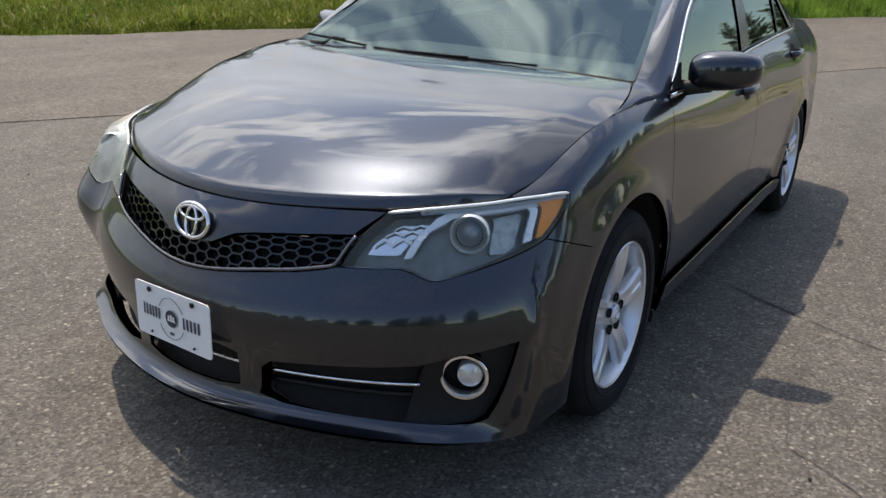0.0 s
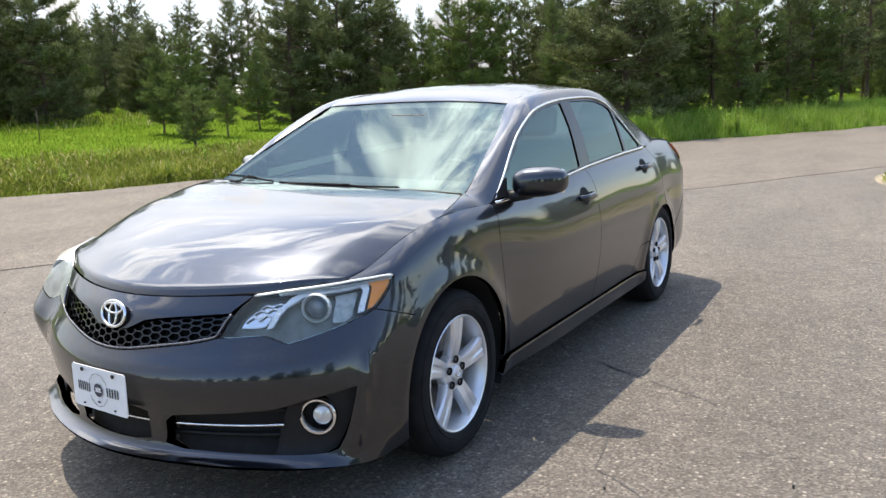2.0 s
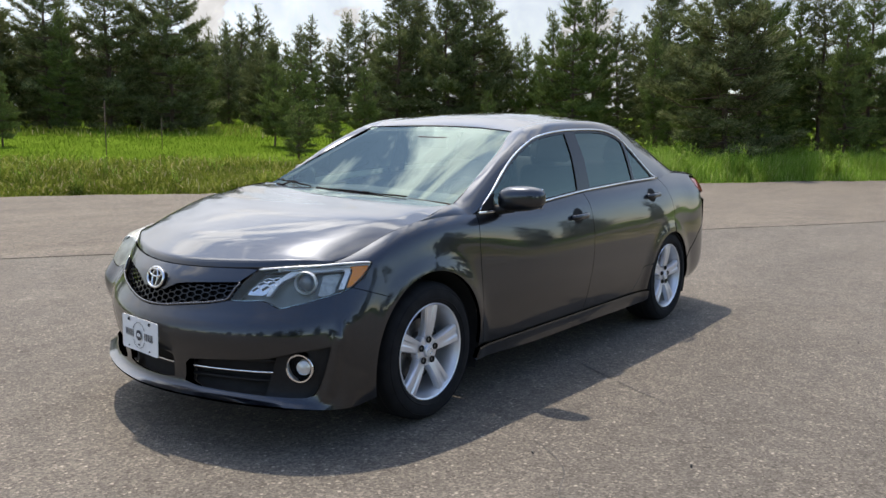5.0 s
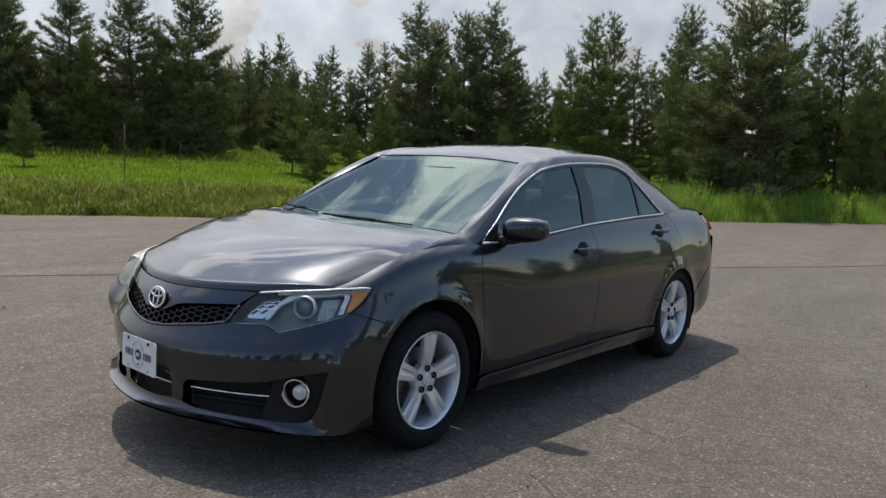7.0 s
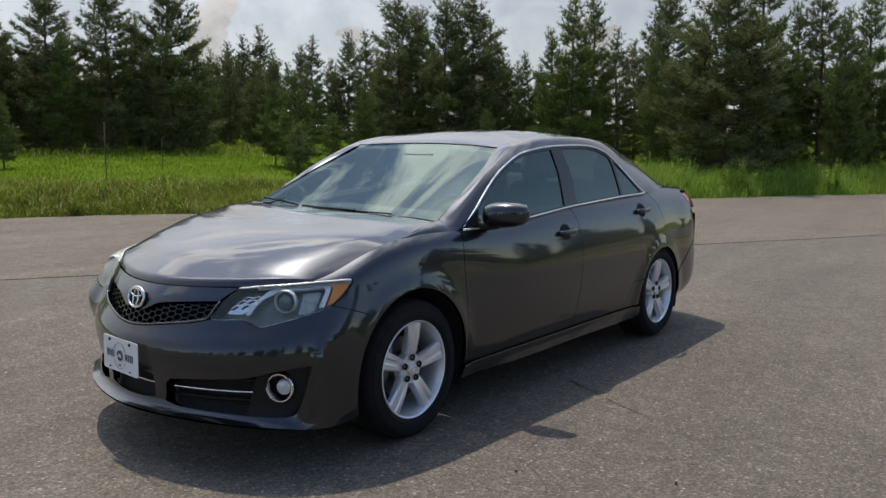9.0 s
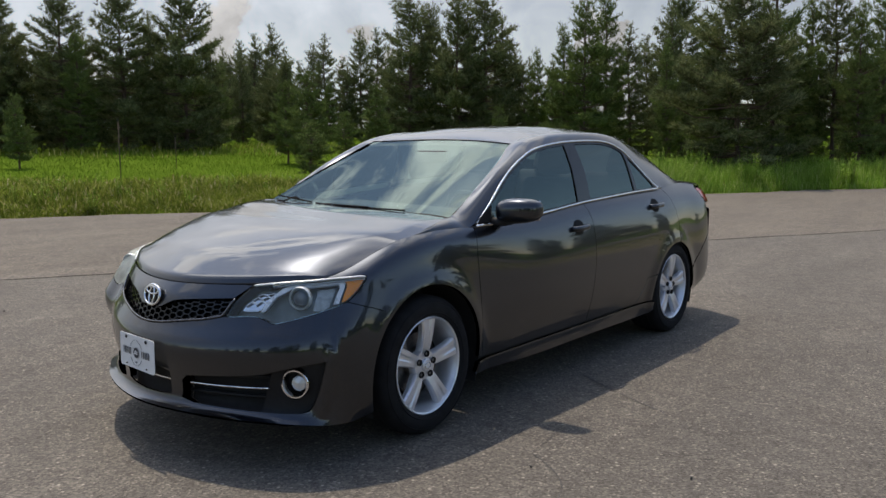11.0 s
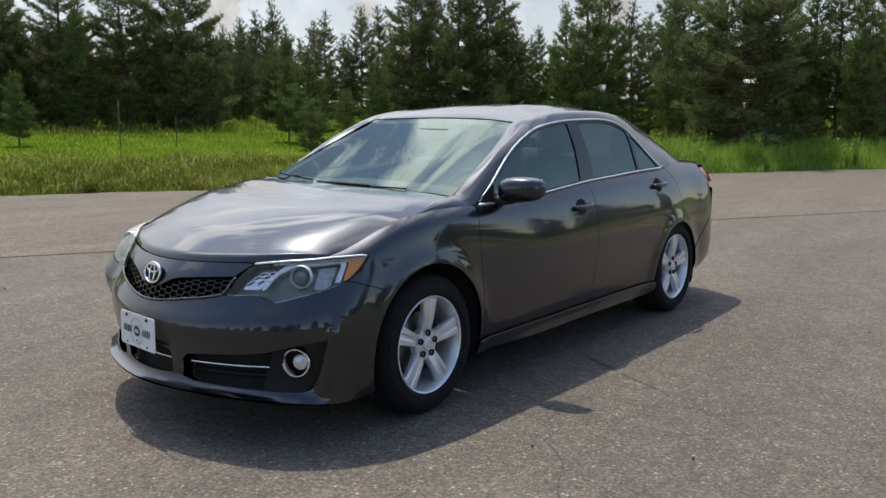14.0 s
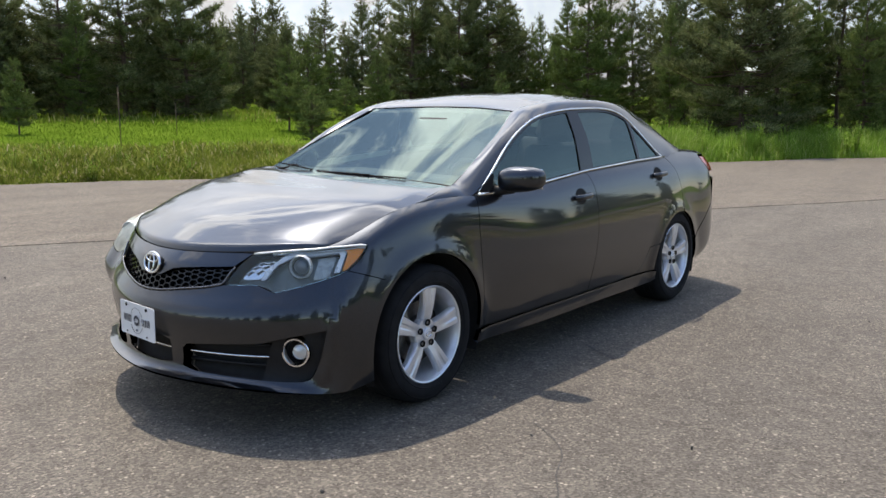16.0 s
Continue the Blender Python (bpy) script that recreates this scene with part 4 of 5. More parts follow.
for flip in (False, True):
    side_of = (lambda d: mirrored(*d)) if flip else (lambda d: d)
    lamp = skin("headlamp", side_of(bowl), LAMP_GREY, "clear headlamp with a projector and amber corner")
    skin("housing_wall", side_of(wall), PLASTIC, parent=lamp)
    skin("amber_reflector", side_of(amber), AMBER, "amber corner reflector", lamp)
    skin("trim_blade", side_of(silver), LAMP_WHITE, parent=lamp)
    skin("reflector", side_of(dish), LAMP_SILVER, parent=lamp)
    for lo_v in (3.98, 4.36, 4.74):
        teeth = [(.53 + (lo_v - 3.8) * .06 + k * .026, lo_v + .10 * k / 4 + (.20 if k % 2 else .0)) for k in range(5)]
        strip = shell_panel(chart(teeth + [(u + .004, q + .13) for u, q in teeth[::-1]]), gap=0, flange=.008, lift=-.030)
        skin("facet", side_of(strip), LAMP_WHITE, parent=lamp)
    # white strip that paints the sky's glint along the lamp's top
    brow = shell_panel(np.concatenate([LAMP_TOP[1:] + (0, -.006), (LAMP_TOP[1:] + (0, -.030))[::-1]]), gap=0, flange=.012, lift=-.012)
    skin("brow", side_of(brow), LAMP_WHITE, "white strip painting the sky glint along the lamp's top", lamp)
    skin("side_reflector", side_of(side_dish), LAMP_FROST, parent=lamp)
    skin("corner_strip", side_of(corner_strip), LAMP_WHITE, parent=lamp)
    at = chart([(.815, 4.38)])
    c, nn = (on_shell(at) - .024 * shell_n(at))[0], np.array((.42, -1, .10))
    s = -1 if flip else 1
    round_lamp((c[0] * s, c[1], c[2]), (nn[0] * s, nn[1], nn[2]), .043, lamp)
    # the lens edge is a white bead, with the sky's reflection painted in
    edge_line = smooth(on_shell(LAMP_TOP + (0, -.012)) + .001 * shell_n(LAMP_TOP), 40) * (FLIP if flip else np.ones(3))
    part("lens_edge", tube(edge_line, [.002] + [.0045] * 38 + [.002], 8), LAMP_WHITE, lamp)
    cover = skin("lamp_lens", side_of(lens), SUN_HAZED if flip else CLEAR, "weathered lens with sun glare put into its haze" if flip else "clear lens", lamp)
    cover.visible_shadow = False

# lower openings: dark back, bright bars, fog lamps
back_slot = shell_panel(shrunk(SLOT, -.004), gap=0, flange=0, lift=-.075, step=.05)
bezel = np.concatenate([chart([(.655, .63), (.685, 1.20), (.725, 1.67)]), SLOT[6:15]])
fog_hole = np.array([(.822 + .060 * math.cos(k * math.pi / 12), 1.38 * TALL + .047 * math.sin(k * math.pi / 12)) for k in range(24)])
bezel_data = shell_panel(bezel, holes=[fog_hole], gap=.0, flange=.03, lift=-.030)
mouth_back = shell_panel(chart([(0, .45), (.26, .45), (.26, 2.2), (0, 2.2)]), gap=0, flange=0, lift=-.06)
skin("intake_back", joined(mouth_back, mirrored(*mouth_back)), LINER)
both("slot_back", back_slot, LINER)
both("fog_bezel", bezel_data, PLASTIC, "black plastic fog lamp surround")
fc = on_shell([(.822, 1.38 * TALL)])[0] - .026 * shell_n([(.822, 1.38 * TALL)])[0]
for s in (1, -1):
    d = np.ones(3) if s == 1 else FLIP
    bar = on_shell(chart([(u, 1.27 + .05 * (u - .3)) for u in np.linspace(.275, .70, 16)])) - .022 * shell_n(chart([(u, 1.28) for u in np.linspace(.275, .70, 16)]))
    part("slot_bar", tube(bar * d, .0055, 8), CHROME, car, "thin chrome bar in the lower opening")
    for vv in (1.02, 1.45):
        bar = on_shell(chart([(u, vv + .08 * (u - .3)) for u in np.linspace(.26, .72, 14)])) - .05 * shell_n(chart([(u, vv) for u in np.linspace(.26, .72, 14)]))
        part("slot_slat", tube(bar * d, .008, 6), PLASTIC, car)
    fog = new("fog_lamp")
    fog.parent = car
    fog.matrix_basis = look(fc * d, fc * d + np.array((.45 * s, -1, .02))) @ pose(0, 0, 0, 0, 180, 0)
    tagged(fog, "round fog lamp in a chrome ring")
    part("ring", lathe([(.064, -.012), (.064, .004), (.060, .010), (.054, .010), (.050, .002), (.049, -.02)], 48, "z"), CHROME, fog)
    bm = lathe([(.050, -.018), (.046, -.05), (.02, -.075), (.0002, -.08)], 40, "z")
    part("cup", bm, PLASTIC, fog)
    bm = lathe([(.034, -.05), (.034, -.016), (.031, -.008), (.018, -.001), (.0002, .002)], 32, "z")
    bmesh.ops.transform(bm, matrix=pose(.012 * s, 0, 0), verts=bm.verts)
    part("lens", bm, Mat("fog_lens", (.62, .62, .60), .12, .35, Coat_Weight=1).m, fog)
mouth_bar = on_shell(chart([(u, 1.24) for u in np.linspace(0, .19, 8)])) - .03 * shell_n(chart([(u, 1.24) for u in np.linspace(0, .19, 8)]))
part("intake_bar", tube(np.concatenate([(mouth_bar * FLIP)[::-1], mouth_bar[1:]]), .006, 8), CHROME, car)

# dealer plate with plain bars for its writing
plate = new("number_plate")
plate.parent = car
plate.matrix_basis = pose(.004, -.970, .450, -1.0, 0, 0)
tagged(plate, "white dealer plate with dark marks and four screws")
bm = bmesh.new()
corner = [(sx * (.1525 - .012) + .012 * math.cos(a), sz * (.076 - .012) + .012 * math.sin(a)) for sx, sz, a0 in ((1, 1, 0), (-1, 1, 90), (-1, -1, 180), (1, -1, 270)) for a in np.radians(np.linspace(a0, a0 + 90, 6))]
fa, ba = [bm.verts.new((x, 0, z)) for x, z in corner], [bm.verts.new((x, .003, z)) for x, z in corner]
bm.faces.new(fa[::-1]); bm.faces.new(ba)
for i in range(len(fa)):
    j = (i + 1) % len(fa)
    bm.faces.new((fa[i], fa[j], ba[j], ba[i]))
bmesh.ops.recalc_face_normals(bm, faces=bm.faces)
part("plate", bm, WHITE_PLATE, plate)
for x, z, r in ((-.088, .062, .0075), (.088, .062, .0075), (-.088, -.060, .0035), (.088, -.060, .0035)):
    bm = lathe([(r, 0), (r, -.003), (r * .6, -.005), (.0002, -.005)], 16, "y")
    bmesh.ops.transform(bm, matrix=pose(x, 0, z), verts=bm.verts)
    part("screw", bm, PLASTIC, plate)
bm = lathe([(.024, -.0012), (.0002, -.0012)], 36, "y")
part("disc_mark", bm, INK, plate)
for x, h in ((-.010, .012), (0, .015), (.010, .012)):
    part("disc_notch", box((x - .0032, -.0018, -.004), (x + .0032, -.0012, h - .004)), WHITE_PLATE, plate)
part("disc_notch", box((-.017, -.0018, -.007), (.017, -.0012, -.0045)), WHITE_PLATE, plate)
for a0, a1 in ((25, 155), (205, 335)):
    arc = [(.053 * math.cos(a), -.001, .058 * math.sin(a)) for a in np.radians(np.linspace(a0, a1, 30))]
    part("ring_mark", tube(arc, .0009, 6, up=(0, 1, 0)), INK, plate)
for k in range(6):
    x = -.118 + k * .0130
    part("letter_bar", box((x, -.0014, -.014), (x + .0050, -.0004, .018)), INK, plate)
for k in range(5):
    x = .048 + k * .0145
    part("letter_bar", box((x, -.0014, -.016), (x + .0058, -.0004, .016)), INK, plate)
part("small_mark", box((-.008, -.0014, -.046), (.008, -.0004, -.039)), INK, plate)

# wheel wells, underside
for s in (1, -1):
    for cy, cz, r in ARCHES:
        bm = lathe([(r + .012, 0), (r + .012, -.26), (.0002, -.26)], 48, "x")
        bmesh.ops.transform(bm, matrix=pose(.895, cy, cz) if s == 1 else pose(-.895, cy, cz, 0, 0, 180), verts=bm.verts)
        bmesh.ops.delete(bm, geom=[x for x in bm.verts if x.co.z < .16], context="VERTS")
        part("wheel_well", bm, LINER, car)
part("underbody", box((-.52, -.66, .195), (.52, 3.50, .26), .02), LINER, car)
for s in (1, -1):
    part("sill_box", box((min(s * .6, s * .87), .42, .205), (max(s * .6, s * .87), 2.40, .28), .01), LINER, car)
part("front_valance", box((-.55, -.72, .225), (.55, -.40, .26), .01), LINER, car)
part("rear_valance", box((-.72, 3.16, .25), (.72, 3.62, .34), .01), LINER, car)
part("mud_flap", box((.72, 3.10, .17), (.895, 3.112, .34), .003), RUBBER, car)
part("mud_flap", box((-.895, 3.10, .17), (-.72, 3.112, .34), .003), RUBBER, car)


# wheels
def build_wheel(place):
    wheel = new("wheel")
    wheel.parent = car
    wheel.matrix_basis = place
    tagged(wheel, "five-spoke silver alloy wheel with a black tyre")
    tyre = lathe([(.222, -.005), (.232, .004), (.246, .011), (.268, .016), (.292, .014), (.310, .005), (.322, -.008), (.329, -.025), (.331, -.06), (.332, -.11), (.331, -.16), (.328, -.195), (.315, -.212), (.29, -.222), (.25, -.218), (.225, -.205)], 96, "x")
    t_ob = part("tyre", tyre, RUBBER, wheel)
    for r in (.252, .300):
        part("sidewall_ridge", lathe([(r - .003, .0125 if r < .28 else .009), (r, .0165 if r < .28 else .0135), (r + .003, .0135 if r < .28 else .008)], 96, "x"), RUBBER, t_ob)
    for x in (-.06, -.11, -.16):
        part("tread_groove", lathe([(.3325, x - .004), (.3325, x + .004)], 96, "x"), LINER, t_ob)
    part("rim", lathe([(.231, -.002), (.2325, .004), (.229, .007), (.222, .003), (.217, -.010), (.208, -.030), (.203, -.08), (.202, -.16), (.21, -.2)], 96, "x"), SATIN, wheel)
    for k in range(5):
        bm = bmesh.new()
        rows = []
        for r, half_w, x, thick in ((.030, .030, -.030, .035), (.058, .030, -.022, .040), (.085, .032, -.014, .040), (.120, .035, -.008, .036), (.160, .0395, -.004, .032), (.195, .044, -.003, .030), (.219, .050, -.004, .030)):
            cut = min(1, max(0, (r - .085) / .06)) * .005
            rows.append([bm.verts.new((px, py, r)) for px, py in ((x - thick, -half_w * 1.02), (x - .010, -half_w), (x, -half_w * .84), (x, -half_w * .34), (x - cut, -half_w * .16), (x - cut, half_w * .16), (x, half_w * .34), (x, half_w * .84), (x - .010, half_w), (x - thick, half_w * 1.02))])
        for p, q in zip(rows, rows[1:]):
            for i in range(len(p) - 1):
                bm.faces.new((p[i], p[i + 1], q[i + 1], q[i]))
        bmesh.ops.recalc_face_normals(bm, faces=bm.faces)
        if sum(f.normal.x for f in bm.faces) < 0:
            bmesh.ops.reverse_faces(bm, faces=bm.faces)
        bmesh.ops.transform(bm, matrix=pose(0, 0, 0, 72 * k - 4, 0, 0), verts=bm.verts)
        part("spoke", softened(bm, 28), SATIN, wheel)
    part("hub", lathe([(.074, -.06), (.074, -.030), (.070, -.022), (.035, -.019), (.0002, -.018)], 48, "x"), SATIN, wheel)
    cap = part("hub_cap", lathe([(.031, -.022), (.031, -.010), (.027, -.006), (.0002, -.004)], 40, "x"), SATIN, wheel)
    ring = [(-.004, .019 * math.cos(2 * math.pi * k / 32), .013 * math.sin(2 * math.pi * k / 32)) for k in range(33)]
    part("cap_ring", tube(ring, .0022, 6, up=(1, 0, 0), caps=False), CHROME, cap)
    for k in range(5):
        a = radians(72 * k - 4)
        # near-black cups on the hub paint the shade in the lug holes
        bm = lathe([(.0155, -.014), (.0155, -.0205), (.0002, -.0205)], 20, "x")
        bmesh.ops.transform(bm, matrix=pose(.0035, -.054 * math.sin(a), .054 * math.cos(a)), verts=bm.verts)
        part("lug_recess", bm, LINER, wheel)
        bm = lathe([(.009, -.03), (.009, -.018), (.006, -.0155), (.0002, -.0155)], 6, "x")
        bmesh.ops.transform(bm, matrix=pose(0, -.054 * math.sin(a), .054 * math.cos(a)), verts=bm.verts)
        part("lug_nut", bm, IRON, wheel)
    part("brake_disc", lathe([(.148, -.075), (.148, -.085), (.08, -.085), (.078, -.06), (.0002, -.06)], 64, "x"), IRON, wheel)
    part("brake_caliper", box((-.11, -.15, .02), (-.055, -.085, .13), .012), IRON, wheel)
    part("wheel_back", lathe([(.20, -.17), (.0002, -.17)], 48, "x"), LINER, wheel)
    return wheel


def wheel_at(s, y, spin):
    return pose(s * .898, y, .332, 0, 0, 0 if s == 1 else 180) @ pose(0, 0, 0, spin, 0, 0)


first_wheel = build_wheel(wheel_at(1, .004, 0))
for s, y, spin in ((1, 2.778, -2), (-1, .004, 20), (-1, 2.778, 40)):
    copy_thing(first_wheel, wheel_at(s, y, spin))

# mirrors
for s in (1, -1):
    mirror_ob = new("door_mirror")
    mirror_ob.parent = car
    mirror_ob.matrix_basis = pose(.982, .655, 1.022) if s == 1 else pose(-.915, .70, 1.020)
    tagged(mirror_ob, "painted door mirror on a black foot")
    nu, nv = 40, 24
    pts = np.zeros((nu + 1, nv + 1, 3))
    for i in range(nu + 1):
        for j in range(nv + 1):
            a, b = 2 * math.pi * i / nu, math.pi * (j / nv - .5)
            sg = lambda x, e: math.copysign(abs(x) ** e, x)
            x = sg(math.sin(b), .75)
            cr = abs(math.cos(b)) ** .55
            yy, zz = sg(math.cos(a), .8) * cr, sg(math.sin(a), .72) * cr
            yy = yy * .085 if yy < 0 else yy * .045
            taper = 1 - .20 * (x * .5 + .5) ** 2
            pts[i, j] = (s * x * .118, yy * taper + .035 * (x * .5 + .5) ** 1.5 - (.012), zz * .070 * taper + .006 * x)
    v, f, n = grid_mesh(pts)
    if (n * v).sum() < 0:
        n, f = -n, [q[::-1] for q in f]
    part("shell", raw_mesh("shell", v, f, PAINT), PAINT, mirror_ob)
    bm = box((-.095, .038, -.052), (.095, .042, .052), .0015)
    part("mirror_glass", bm, MIRROR, mirror_ob)
    foot = tube([(-s * .135, -.075, -.062), (-s * .10, -.055, -.058), (-s * .045, -.015, -.045)], [.030, .026, .030], 10, flat=1.0)
    part("foot", foot, PLASTIC, mirror_ob)
    sail = patch([(.425, .966), (.56, .966), (.60, 1.045), (.545, 1.025)], lean, lean_n, gap=0, flange=.01, lift=.006)
    skin("mirror_sail", sail if s == 1 else mirrored(*sail), PLASTIC)

# door handles; flat dark discs on the door paint the shade of their cups
for (y, z), doors in (((1.415, .868), front_doors), ((2.485, .934), rear_doors)):
    for s, owner in zip((1, -1), doors):
        at = side_uv([(y, z), (y, z)])
        c, nn = on_shell(at)[0], shell_n(at)[0]
        sgn = np.array((s, 1, 1))
        grip = smooth([(c[0] - .004, y - .085, z - .002), (c[0] + .026, y - .070, z), (c[0] + .036, y, z + .004), (c[0] + .030, y + .06, z + .005), (c[0] - .002, y + .078, z + .004)], 15) * sgn
        part("door_handle", tube(grip, [.013] + [.0155] * 13 + [.012], 10, flat=.75), PAINT, owner)
        cup = np.array([(y - .008 + .058 * math.cos(k * math.pi / 12), z + .002 + .046 * math.sin(k * math.pi / 12)) for k in range(24)])
        data = patch(side_uv(cup), on_shell, shell_n, gap=0, flange=0, lift=.0025, step=.012)
        skin("handle_cup", data if s == 1 else mirrored(*data), LINER, parent=owner)
        keyhole = lathe([(.011, 0), (.010, .004), (.0002, .004)], 20, "x")
        bmesh.ops.transform(keyhole, matrix=pose(s * (c[0] + .001), y + .105, z + .004, 0, 0, 0 if s == 1 else 180), verts=keyhole.verts)
        part("key_cap", keyhole, PAINT, owner)

# wipers and cowl
part("cowl_panel", raw_mesh("cowl_panel", *grid_mesh(np.stack([smooth(cowl[::6], 41) + np.array((0, .006, -.012)), BASE + np.array((0, .03, -.006))]))[:2], LINER), LINER, car)
for x0, x1, h in ((-.40, .36, -.002), (-.74, -.44, .016)):
    xs = np.linspace(x0, x1, 15)
    base_y = np.interp(xs, BASE[:, 0], BASE[:, 1])
    rise = np.linspace(h, 0, 15) + .002
    blade = np.stack([xs, base_y + rise * 1.75 - .016, 1.004 + rise + .004], 1)
    wiper = part("wiper", tube(blade, .0045, 8, flat=.6), RUBBER, car, "black windscreen wiper")
    pivot = (x0 + .06, float(np.interp(x0, BASE[:, 0], BASE[:, 1])) - .02, 1.002)
    m = blade[8]
    part("arm", tube(smooth([pivot, (x0 + .14, pivot[1] + .008, 1.010), tuple(m + np.array((-.06, -.006, .004))), tuple(m + np.array((.02, -.003, .005)))], 12), [.007] * 3 + [.005] * 9, 8), RUBBER, wiper)

# cabin
part("dashboard", box((-.70, .55, .80), (.70, .98, .985), .05, 4), DASH, car)
wheel_ring = [(.17 * math.cos(2 * math.pi * k / 40), 0, .17 * math.sin(2 * math.pi * k / 40)) for k in range(41)]
steer = tube(wheel_ring, .014, 10, up=(0, 1, 0), caps=False)
bmesh.ops.transform(steer, matrix=pose(.36, 1.06, .93, 24, 0, 0), verts=steer.verts)
steering = part("steering_wheel", steer, PLASTIC, car)
hub = box((-.15, -.015, -.035), (.15, .02, .045), .02)
bmesh.ops.transform(hub, matrix=pose(.36, 1.06, .93, 24, 0, 0), verts=hub.verts)
part("hub", hub, PLASTIC, steering)
for x in (.36, -.36):
    seat = part("seat", box((x - .25, 1.35, .45), (x + .25, 1.85, .62), .06, 3), CLOTH, car)
    part("backrest", box((-.24, -.06, 0), (.24, .07, .58), .06, 3, pose(x, 1.86, .58, -16, 0, 0)), CLOTH, seat)
    part("headrest", box((-.13, -.04, .60), (.13, .05, .78), .04, 3, pose(x, 1.86, .58, -14, 0, 0)), CLOTH, seat)
bench = part("rear_bench", box((-.66, 2.35, .45), (.66, 2.85, .62), .06, 3), CLOTH, car)
part("backrest", box((-.66, -.06, 0), (.66, .08, .58), .06, 3, pose(0, 2.84, .58, -18, 0, 0)), CLOTH, bench)
for x in (.36, -.36):
    part("headrest", box((x - .12, -.04, .58), (x + .12, .05, .70), .03, 3, pose(0, 2.84, .58, -16, 0, 0)), CLOTH, bench)
part("parcel_shelf", box((-.60, 2.98, 1.0), (.60, 3.25, 1.03), .01), DASH, car)
part("rear_view_mirror", box((-.13, 1.12, 1.255), (.13, 1.145, 1.325), .012, 3), PLASTIC, car)
part("headliner", raw_mesh("headliner", *grid_mesh(roof - np.array((0, 0, .03)))[:2], CLOTH), CLOTH, car)
part("cabin_floor", box((-.72, .6, .27), (.72, 3.2, .30)), LINER, car)
part("bulkhead", box((-.74, .50, .28), (.74, .56, .93)), LINER, car)
card = [(.45, .55), (2.62, .55)] + [(y, z + .024) for y, z in belt_line]
data = patch(card, lambda q: np.minimum(lean(q), (.835, 9, 9)) - np.array((.05, 0, 0)), lean_n, gap=0, flange=.03, step=.12, edge=.1)
both("door_card", data, DASH, "dark inner door lining")


# passenger half bent back and up so its outline fits the camera's view
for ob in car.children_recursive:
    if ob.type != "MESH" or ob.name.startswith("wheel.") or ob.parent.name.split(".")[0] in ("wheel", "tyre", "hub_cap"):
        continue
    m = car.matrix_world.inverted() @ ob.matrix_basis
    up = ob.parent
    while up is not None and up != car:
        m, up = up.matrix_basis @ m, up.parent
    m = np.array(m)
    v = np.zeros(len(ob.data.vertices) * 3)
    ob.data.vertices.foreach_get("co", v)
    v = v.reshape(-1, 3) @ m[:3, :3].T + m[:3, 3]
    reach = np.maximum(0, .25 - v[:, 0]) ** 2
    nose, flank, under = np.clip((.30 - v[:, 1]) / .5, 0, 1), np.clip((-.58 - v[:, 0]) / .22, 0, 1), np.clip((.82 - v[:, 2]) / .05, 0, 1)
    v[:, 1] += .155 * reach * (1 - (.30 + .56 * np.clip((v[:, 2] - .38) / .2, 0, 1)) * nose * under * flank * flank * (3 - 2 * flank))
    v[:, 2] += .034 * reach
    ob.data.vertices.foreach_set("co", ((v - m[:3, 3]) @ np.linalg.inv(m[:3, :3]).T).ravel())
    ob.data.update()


# ---- the ground: rough land with the paved lot laid on it ----
EDGE_AT, EDGE_WAY, EDGE_OUT = Vector((-13.9, 4.6)), Vector((.515, .857)), Vector((-.857, .515))


def beyond(x, y):
    """Metres past the lot's far edge, into the meadow."""
    return (x - EDGE_AT.x) * EDGE_OUT.x + (y - EDGE_AT.y) * EDGE_OUT.y


def edge_wave(s):
    return .22 * math.sin(s * .55) + .13 * math.sin(s * 1.7 + 1) + .07 * math.sin(s * 5.1)


def land(x, y):
    d = beyond(x, y)
    rise = .045 * max(0, d) + .10 * max(0, min(1, d / 1.5)) if d > 0 else .035 * max(0, -d - 31)
    return -.05 + min(rise, 3.2) + (.10 * noise.noise((x * .15, y * .15, 0)) if d > 1 or d < -32 else 0)


xs = np.concatenate([[-900, -300, -140], np.linspace(-90, 90, 121), [140, 300, 900]])
verts = [(x, y, land(x, y)) for x in xs for y in xs]
n = len(xs)
faces = [(i * n + j, (i + 1) * n + j, (i + 1) * n + j + 1, i * n + j + 1) for i in range(n - 1) for j in range(n - 1)]
tagged(new("ground", raw_mesh("ground", verts, faces, EARTH)), "rough grassy earth rising gently behind the lot", "ground", kind="structure")


def lot_point(s, d):
    return EDGE_AT + EDGE_WAY * s - EDGE_OUT * d


bm = bmesh.new()
rim = [lot_point(s, edge_wave(s)) for s in np.arange(-60, 90, .4)] + [lot_point(s, 8 + (90 - s) / 20 + edge_wave(s * 1.1)) for s in np.arange(90, 30, -1.0)] + [lot_point(30 - k * .5, 11 + 20 * k / 12) for k in range(12)] + [lot_point(s, 31 + edge_wave(s * 1.1)) for s in np.arange(24, -60, -1.0)]
top = [bm.verts.new((*p, 0)) for p in rim]
low_ring = [bm.verts.new((p.x - .02, p.y + .01, -.08)) for p in rim]
bm.faces.new(top)
for i in range(len(top)):
    j = (i + 1) % len(top)
    bm.faces.new((top[i], low_ring[i], low_ring[j], top[j]))
bmesh.ops.recalc_face_normals(bm, faces=bm.faces)
me = bpy.data.meshes.new("pavement")
bm.to_mesh(me)
me.materials.append(ASPHALT)
bm.free()
tagged(new("pavement", me), "worn grey asphalt lot with pale stones and cracks", "pavement", kind="structure")


